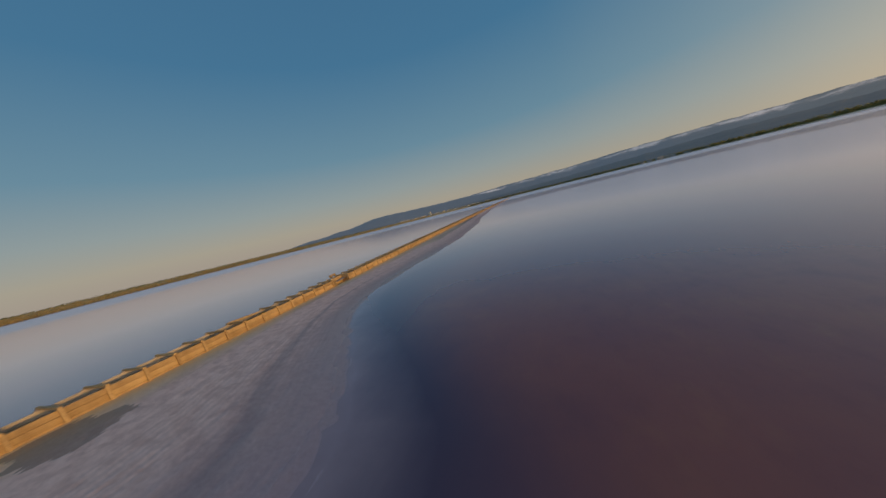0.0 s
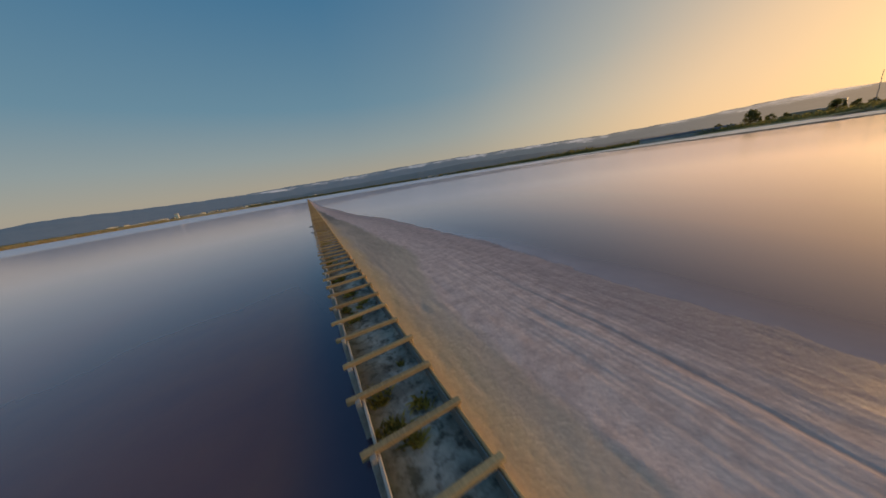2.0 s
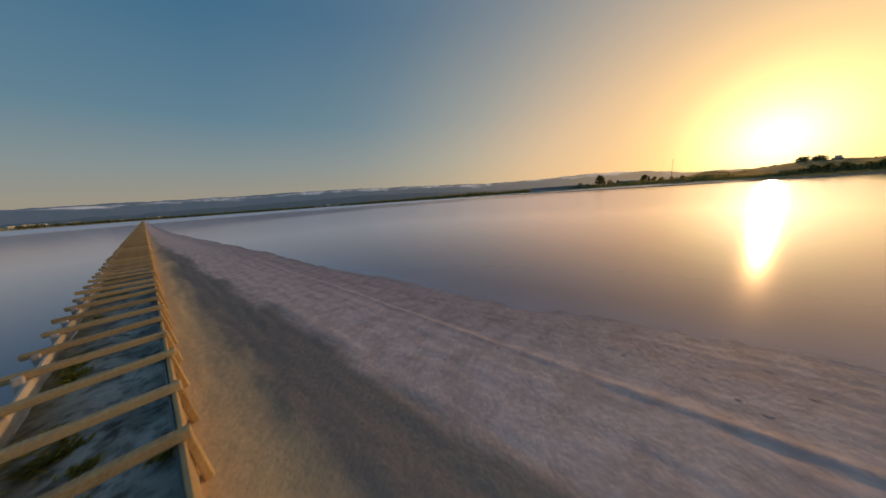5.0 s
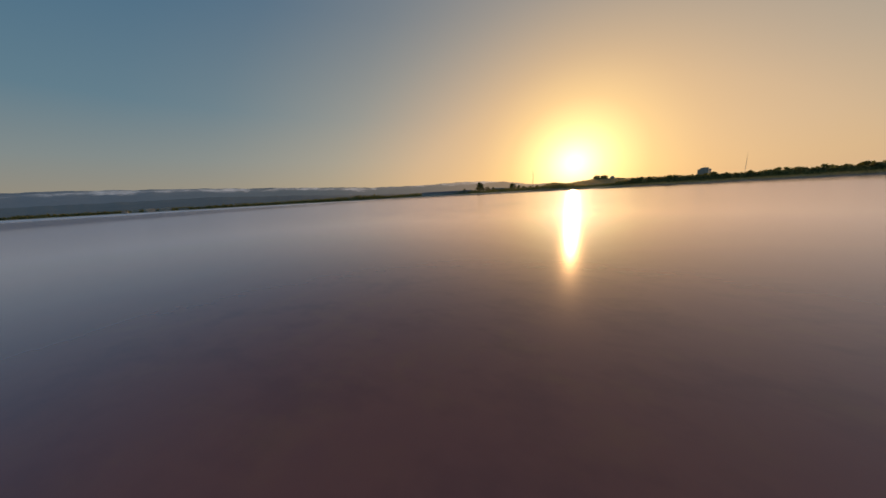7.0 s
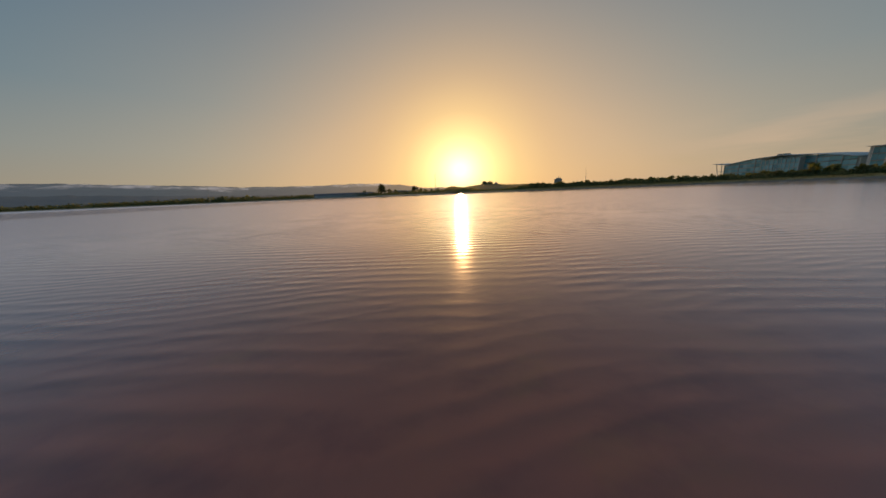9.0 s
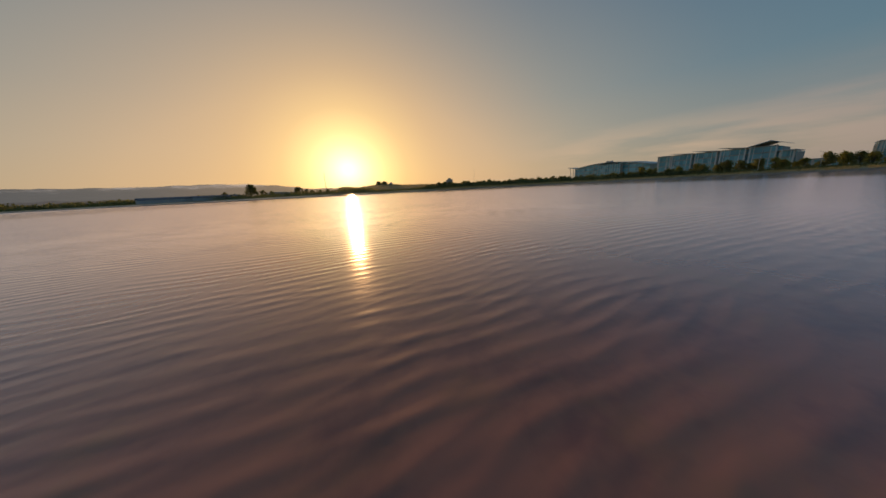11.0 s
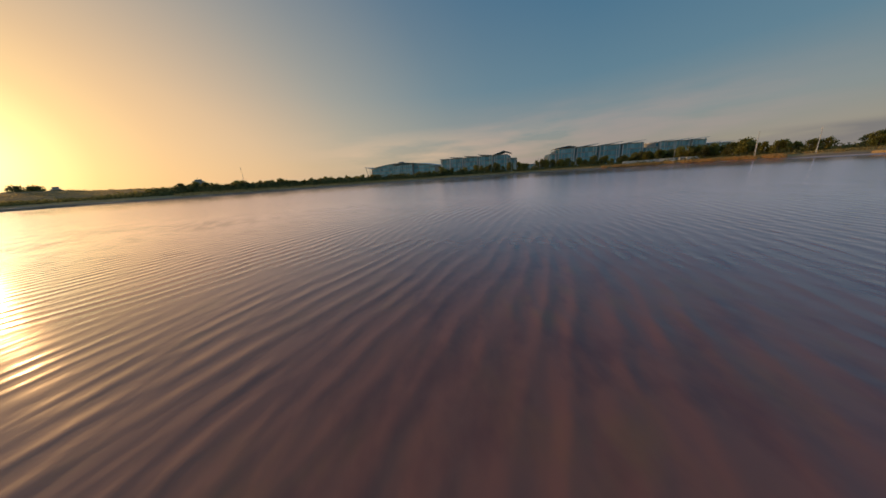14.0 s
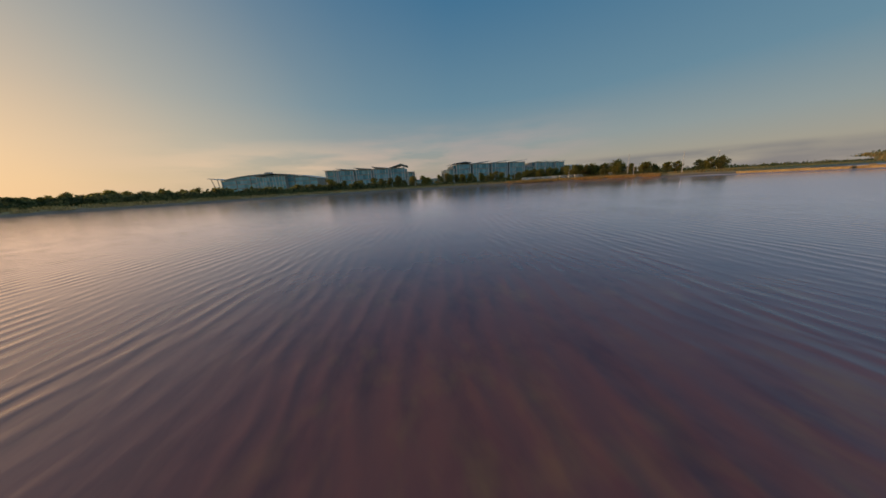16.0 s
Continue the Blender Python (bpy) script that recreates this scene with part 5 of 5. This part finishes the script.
        box(bm, -7.2 - 0.13 * s, 0.1, s, 0, 0.6, s + 0.5)
        part("canopy_rail", bm, WHITE, o)
    bm = bmesh.new()
    box(bm, run * 0.42, 6, 19.5, run * 0.47, 12, 22.4)
    part("roof_plant_room", bm, CONCRETE, o)


def office_steps(label, left, right, plan, up_right=False):
    """plan: width share, storeys and roof rise of each bay, left to right."""
    o, run = office(label, left, right)
    total = sum(p[0] for p in plan)
    x = 0.0
    for k, (share, storeys, rise, *peaked) in enumerate(plan):
        w = run * share / total
        module(o, x, w, 24, storeys, 0.0, 4.5, rise, 1.6, -0.6 * (k % 2), up_right, bool(peaked))
        x += w
    side_glass(o, 0.15, 24, plan[0][1], 0.0, 4.5)
    side_glass(o, run - 0.15, 24, plan[-1][1], 0.0, 4.5)
    return o


office_barrel()
office_steps("stepped teal glass office with tilted roof blades", (181, -212, 0), (99, -210, 0), [(0.7, 4, 0.2), (1, 4, 1.4), (1, 4, 1.6), (1, 4, 1.8), (0.95, 4, 3.2, "peak"), (0.45, 3, 0.3)])
office_steps("long stepped teal glass office with white piers", (69, -199, 0), (-11, -207, 0), [(0.30, 3, 0.4), (0.75, 4, 1.6, "peak"), (0.9, 4, 1.8), (0.9, 4, 1.8), (0.9, 4, 1.8)], True)
office_steps("long lower teal glass office half hidden by trees", (-15, -213, 0), (-95, -244, 0), [(0.7, 3, 0.3), (0.9, 4, 1.2), (0.9, 4, 1.4), (0.9, 4, 1.4), (0.8, 3, 1.2), (0.7, 3, 1.0)], True)


def far_block():
    o = thing("far_building", "square pale building with roof plant far beyond the mound", "building", place=pose(796, -346, 0, 0, 0, -38))
    bm = bmesh.new()
    box(bm, -17, -9, 0, 17, 9, 27)
    part("wall", bm, CONCRETE, o)
    for x0, x1, z in ((-14, -6, 30.0), (2, 12, 31.0)):
        bm = bmesh.new()
        box(bm, x0, -5, 27, x1, 5, z)
        part("roof_plant_room", bm, CONCRETE, o)
    for s in range(7):
        for k in range(10):
            piece("pane", pane(2.2, 2.0, DARK_GLASS), o, pose(-15 + k * 3.33, -9.03, 1.4 + s * 3.5))
    bm = bmesh.new()
    tube(bm, (-4, 0, 27), (-4, 0, 35), 0.5, 0.3)
    box(bm, -7, -0.3, 34, -1, 0.3, 34.8)
    part("mast", bm, STEEL, o)


def hilltop_house():
    o = thing("hilltop_building", "small dark building on the crest of the mound", "building", place=pose(968, -206, 18, 0, 0, -20))
    bm = bmesh.new()
    box(bm, -12, -6, -6, 12, 6, 8)
    part("wall", bm, CONCRETE, o)
    bm = bmesh.new()
    box(bm, 3, -4, 8, 11, 4, 13)
    part("tower", bm, CONCRETE, o)
    bm = bmesh.new()
    wing_roof(bm, -13, 3, -7, 7, 8.2, 1.0, 0.6)
    part("roof", bm, ROOF, o)


far_block()
hilltop_house()


def low_pavilion():
    o = thing("low_building", "low pale building between the two stepped offices", "building", place=pose(84, -250, 1.8, 0, 0, 176))
    bm = bmesh.new()
    box(bm, -16, 0, 0, 16, 14, 7)
    part("wall", bm, WHITE, o)
    bm = bmesh.new()
    wing_roof(bm, -17, 17, -1, 15, 7.2, 0.5, 0.5)
    part("roof", bm, ROOF, o)
    for k in range(8):
        piece("pane", pane(2.6, 2.4), o, pose(-14 + k * 4, -0.03, 1.2))
        piece("pane", pane(2.6, 2.0), o, pose(-14 + k * 4, -0.03, 4.4))


low_pavilion()


# ---- poles and masts ----
def pole(p, height, arms, lean=0.0, label="pale steel lamp pole on the bank", name="lamp_pole", r=0.10):
    o = thing(name, label, name.replace("_", " "), "poles on the shore", place=pose(p[0], p[1], p[2], 0, lean, 0))
    bm = bmesh.new()
    tube(bm, (0, 0, -0.3), (0, 0, height), r * 1.3, r * 0.7, 8)
    part("shaft", bm, WHITE, o)
    for a in range(arms):
        bm = bmesh.new()
        s = -1 if a else 1
        tube(bm, (0, 0, height - 0.15), (s * 1.1, 0, height + 0.1), r * 0.5, r * 0.4, 6)
        arm = part("arm", bm, STEEL, o)
        bm = bmesh.new()
        box(bm, s * 1.0 - 0.3, -0.14, height + 0.05, s * 1.0 + 0.3, 0.14, height + 0.2)
        part("lamp_head", bm, STEEL, arm)
    return o


for bearing, far, top, lean in ((230.1, 150, 9.8, 1.5), (233.9, 175, 10.2, 1.0), (235.2, 178, 6.4, 0), (222.95, 172, 12.0, 0), (223.8, 160, 7.2, 0.5), (213.6, 168, 7.2, 0)):
    q = polar((110, 49), bearing, far)
    pole((q.x, q.y, 1.5), top - 1.5, 0, lean, r=0.11)
for k, b in enumerate((160, 165, 170, 175, 181, 187, 192)):
    pole(on_bearing(b, shore_at(b) + 30, 1.6), 8.5, 2 - k % 2, r=0.10)


def lattice_mast(p, height):
    o = thing("radio_mast", "thin steel radio mast standing far off", "radio mast", place=pose(*p))
    bm = bmesh.new()
    legs = [Vector((0.5 * math.cos(a), 0.5 * math.sin(a), 0)) for a in (0, 2.1, 4.2)]
    for q in legs:
        tube(bm, q, q * 0.5 + Vector((0, 0, height)), 0.10, 0.06, 5)
    part("leg_frame", bm, STEEL, o)
    bm = bmesh.new()
    for s in range(int(height / 3)):
        for a, c in zip(legs, legs[1:] + legs[:1]):
            tube(bm, a * (1 - 0.5 * s * 3 / height) + Vector((0, 0, s * 3)), c * (1 - 0.5 * s * 3 / height) + Vector((0, 0, s * 3 + 3)), 0.04, 0.04, 4)
    part("lattice", bm, STEEL, o)


lattice_mast((520, 55, 2), 33)
lattice_mast((560, -270, 2), 38)
lattice_mast((560, 470, 2), 30)


# ---- far town ----
def far_town(b0, b1, n, dist, label, size=1.0):
    r = random.Random(int(b0 * 10) + 900)
    for k in range(n):
        b = b0 + (b1 - b0) * (k + r.uniform(0.2, 0.8)) / n
        d = dist * r.uniform(1.0, 1.15)
        w, h = r.uniform(16, 54) * size, r.uniform(7, 15) * size
        p = polar((0, 0), b, d, 2.6 + (3.4 * min(1.0, max(0.0, (2 - b) / 12)) if b < 2 else 0.0))
        o = thing("town_building", label, "building", "far town", place=Matrix.Translation(p) @ pose(0, 0, 0, 0, 0, -b + r.uniform(-25, 25)))
        bm = bmesh.new()
        box(bm, -w / 2, -8, -1, w / 2, 8, h)
        wall = part("wall", bm, r.choice((WHITE, WHITE, CONCRETE)) if b0 < 0 else CONCRETE, o)
        bm = bmesh.new()
        wing_roof(bm, -w / 2 - 1, w / 2 + 1, -9, 9, h + 0.5, r.uniform(-0.5, 1.0), 0.5)
        part("roof", bm, ROOF, o)
        for q in range(int(w / 6)):
            piece("pane", pane(3.0, 2.0, DARK_GLASS), wall, pose(-w / 2 + 4 + q * 6, -8.03, h * 0.45))


far_town(-27, 3, 40, 1900, "low pale town building across the water", 0.85)
far_town(22, 52, 30, 1560, "low pale town building among dark trees", 0.75)
far_town(78.0, 82.0, 4, 660, "pale block among trees on the eastern land", 0.55)


def shed(p, turn, length, label):
    """A long low shed with a shallow slate-blue roof."""
    o = thing("shed", label, "shed", "sheds on the eastern land", place=pose(p[0], p[1], p[2], 0, 0, turn))
    bm = bmesh.new()
    box(bm, -length / 2, -8, -1, length / 2, 8, 4.2)
    wall = part("wall", bm, CONCRETE, o)
    bm = bmesh.new()
    a = [bm.verts.new((x, y, z)) for x in (-length / 2 - 0.8, length / 2 + 0.8) for y, z in ((-8.8, 4.2), (0, 7.0), (8.8, 4.2), (8.8, 3.9), (0, 6.6), (-8.8, 3.9))]
    bm.faces.new(a[:6])
    bm.faces.new(a[6:][::-1])
    for k in range(6):
        j = (k + 1) % 6
        bm.faces.new((a[j], a[k], a[6 + k], a[6 + j]))
    part("roof", bm, SLATE, o)
    for k in range(int(length / 9)):
        bm = bmesh.new()
        x = -length / 2 + 4.5 + k * 9
        box(bm, x - 1.8, -8.06, 0, x + 1.8, -7.98, 3.2)
        part("door", bm, STEEL, wall)


for b, far, length in ((66.5, 640, 46), (69.0, 650, 54), (71.6, 645, 48), (73.6, 660, 30)):
    q = polar((-2, 14), b, far)
    shed((q.x, q.y, 2.4), -b + 6, length, "long low shed with a slate-blue roof among scrub")


def tank_tower():
    """A pale box tank on legs beside the tall trees."""
    o = thing("water_tank", "pale box tank on steel legs among eastern trees", "water tank", place=pose(652, 92, 2.5))
    bm = bmesh.new()
    box(bm, -4, -4, 9, 4, 4, 15)
    tank = part("tank", bm, WHITE, o)
    bm = bmesh.new()
    box(bm, -4.4, -4.4, 15, 4.4, 4.4, 15.6)
    part("lid", bm, ROOF, tank)
    for x in (-3.4, 3.4):
        for y in (-3.4, 3.4):
            bm = bmesh.new()
            tube(bm, (x, y, -0.5), (x, y, 9), 0.35, 0.3, 6)
            part("leg", bm, STEEL, o)


tank_tower()


def tower():
    p = polar((0, 0), -18.5, 1850, 6.0)
    o = thing("white_tower", "white tower block rising above the far town", "tower", place=Matrix.Translation(p))
    bm = bmesh.new()
    box(bm, -6, -6, 0, 6, 6, 24)
    part("wall", bm, WHITE, o)
    bm = bmesh.new()
    box(bm, -7, -7, 24, 7, 7, 26)
    part("roof", bm, CONCRETE, o)
    for s in range(6):
        piece("pane", pane(9, 1.8), o, pose(0, -6.05, 3 + s * 3.5))


tower()


# ---- parked vans by the offices ----
def van_parts():
    bm = bmesh.new()
    prof = [(-2.6, 0.35), (2.5, 0.35), (2.6, 0.95), (2.1, 1.15), (1.5, 1.95), (1.2, 2.15), (-2.5, 2.2), (-2.65, 1.9)]
    sides = []
    for y in (-0.95, 0.95):
        sides.append([bm.verts.new((x, y * (0.90 if z > 1.6 else 1.0), z)) for x, z in prof])
    bm.faces.new(sides[0])
    bm.faces.new(sides[1][::-1])
    for k in range(len(prof)):
        j = (k + 1) % len(prof)
        bm.faces.new((sides[0][j], sides[0][k], sides[1][k], sides[1][j]))
    body = mesh_of("body", bm, WHITE)
    bm = bmesh.new()
    tube(bm, (0, -0.1, 0), (0, 0.1, 0), 0.36, 0.36, 12)
    wheel = mesh_of("wheel", bm, BARK)
    bm = bmesh.new()
    box(bm, 0.2, -0.98, 1.25, 1.35, -0.90, 1.85)
    window = mesh_of("window", bm, GLASS)
    bm = bmesh.new()
    tube(bm, (0, -0.015, 0), (0, 0.015, 0), 0.22, 0.22, 10)
    rim = mesh_of("rim", bm, STEEL)
    bm = bmesh.new()
    quad = [bm.verts.new(p) for p in ((2.12, -0.75, 1.18), (2.12, 0.75, 1.18), (1.56, 0.70, 1.93), (1.56, -0.70, 1.93))]
    back = [bm.verts.new(q.co + Vector((0.02, 0, 0.015))) for q in quad]
    bm.faces.new(back)
    bm.faces.new(quad[::-1])
    for k in range(4):
        bm.faces.new((quad[k], quad[(k + 1) % 4], back[(k + 1) % 4], back[k]))
    bmesh.ops.recalc_face_normals(bm, faces=bm.faces)
    return body, wheel, window, rim, mesh_of("windscreen", bm, GLASS)


body_mesh, wheel_mesh, window_mesh, rim_mesh, screen_mesh = van_parts()
rng = random.Random(9)
for k in range(9):
    b = 188.2 + k * 0.95 + rng.uniform(-0.15, 0.15)
    p = on_bearing(b, shore_at(b) + 21 + rng.uniform(-1, 1), 1.35)
    v = thing("parked_van", "white van parked on the bank before the trees", "van", "vans by the offices", place=Matrix.Translation(p) @ pose(0, 0, 0, 0, 0, -b + rng.uniform(-12, 12)))
    body = piece("body", body_mesh, v, Matrix.Identity(4))
    for x in (-1.6, 1.6):
        for y in (-0.86, 0.86):
            wheel = piece("wheel", wheel_mesh, v, pose(x, y, 0.36))
            piece("rim", rim_mesh, wheel, pose(0, 0.11 if y > 0 else -0.11, 0))
    piece("window", window_mesh, body, Matrix.Identity(4))
    piece("window", window_mesh, body, pose(0, 1.88, 0))
    piece("windscreen", screen_mesh, body, Matrix.Identity(4))


# ---- dry reeds at the water's edge ----
def reed_belt(b0, b1, count, seed, label, mat, near, far, tall, wide, base, name="reeds", climb=0.08, crown=1.2):
    """Dry blades standing in clumps on the bank, too many to count."""
    r = random.Random(seed)
    verts, faces = [], []
    for _ in range(count):
        b = r.uniform(b0, b1)
        if noise.noise(Vector((b * 1.3, seed, 0))) < -0.22:
            continue
        off = r.uniform(near, far)
        p = on_bearing(b, shore_at(b) + off, base + min(crown, climb * off) - 0.1)
        for _ in range(6):
            h, a = tall * r.uniform(0.45, 1.2), r.uniform(0, 2 * math.pi)
            q = p + Vector((r.gauss(0, 3.5 * wide), r.gauss(0, 3.5 * wide), 0))
            side = Vector((math.cos(a), math.sin(a), 0)) * wide * r.uniform(0.5, 1.3)
            tip = q + Vector((r.gauss(0, h * 0.2), r.gauss(0, h * 0.2), h))
            i = len(verts)
            verts += [tuple(q - side), tuple(q + side), tuple(tip + side * 0.3), tuple(tip - side * 0.3)]
            faces.append((i, i + 1, i + 2, i + 3))
    me = bpy.data.meshes.new(name)
    me.from_pydata(verts, [], faces)
    me.materials.append(mat)
    return tagged(new(name, me), label, name.replace("_", " "), kind="stuff")


reed_belt(184, 202, 2600, 31, "orange dry reeds at the foot of the bank", RUST_REED, 1.5, 9, 1.1, 0.10, 0.25)
reed_belt(118, 184, 2600, 32, "thin dry reeds along the pond's edge", REED, 5.0, 12, 0.6, 0.08, 0.25)
reed_belt(118, 236, 7000, 33, "golden dry grass standing on the bank", DRY_BLADE, 11, 32, 0.7, 0.14, 0.3, "dry_grass")
reed_belt(236, 338, 14000, 34, "golden dry marsh grass on the western shore", DRY_BLADE, 4, 75, 2.2, 0.7, 0.4, "dry_grass", 0.095, 6.0)
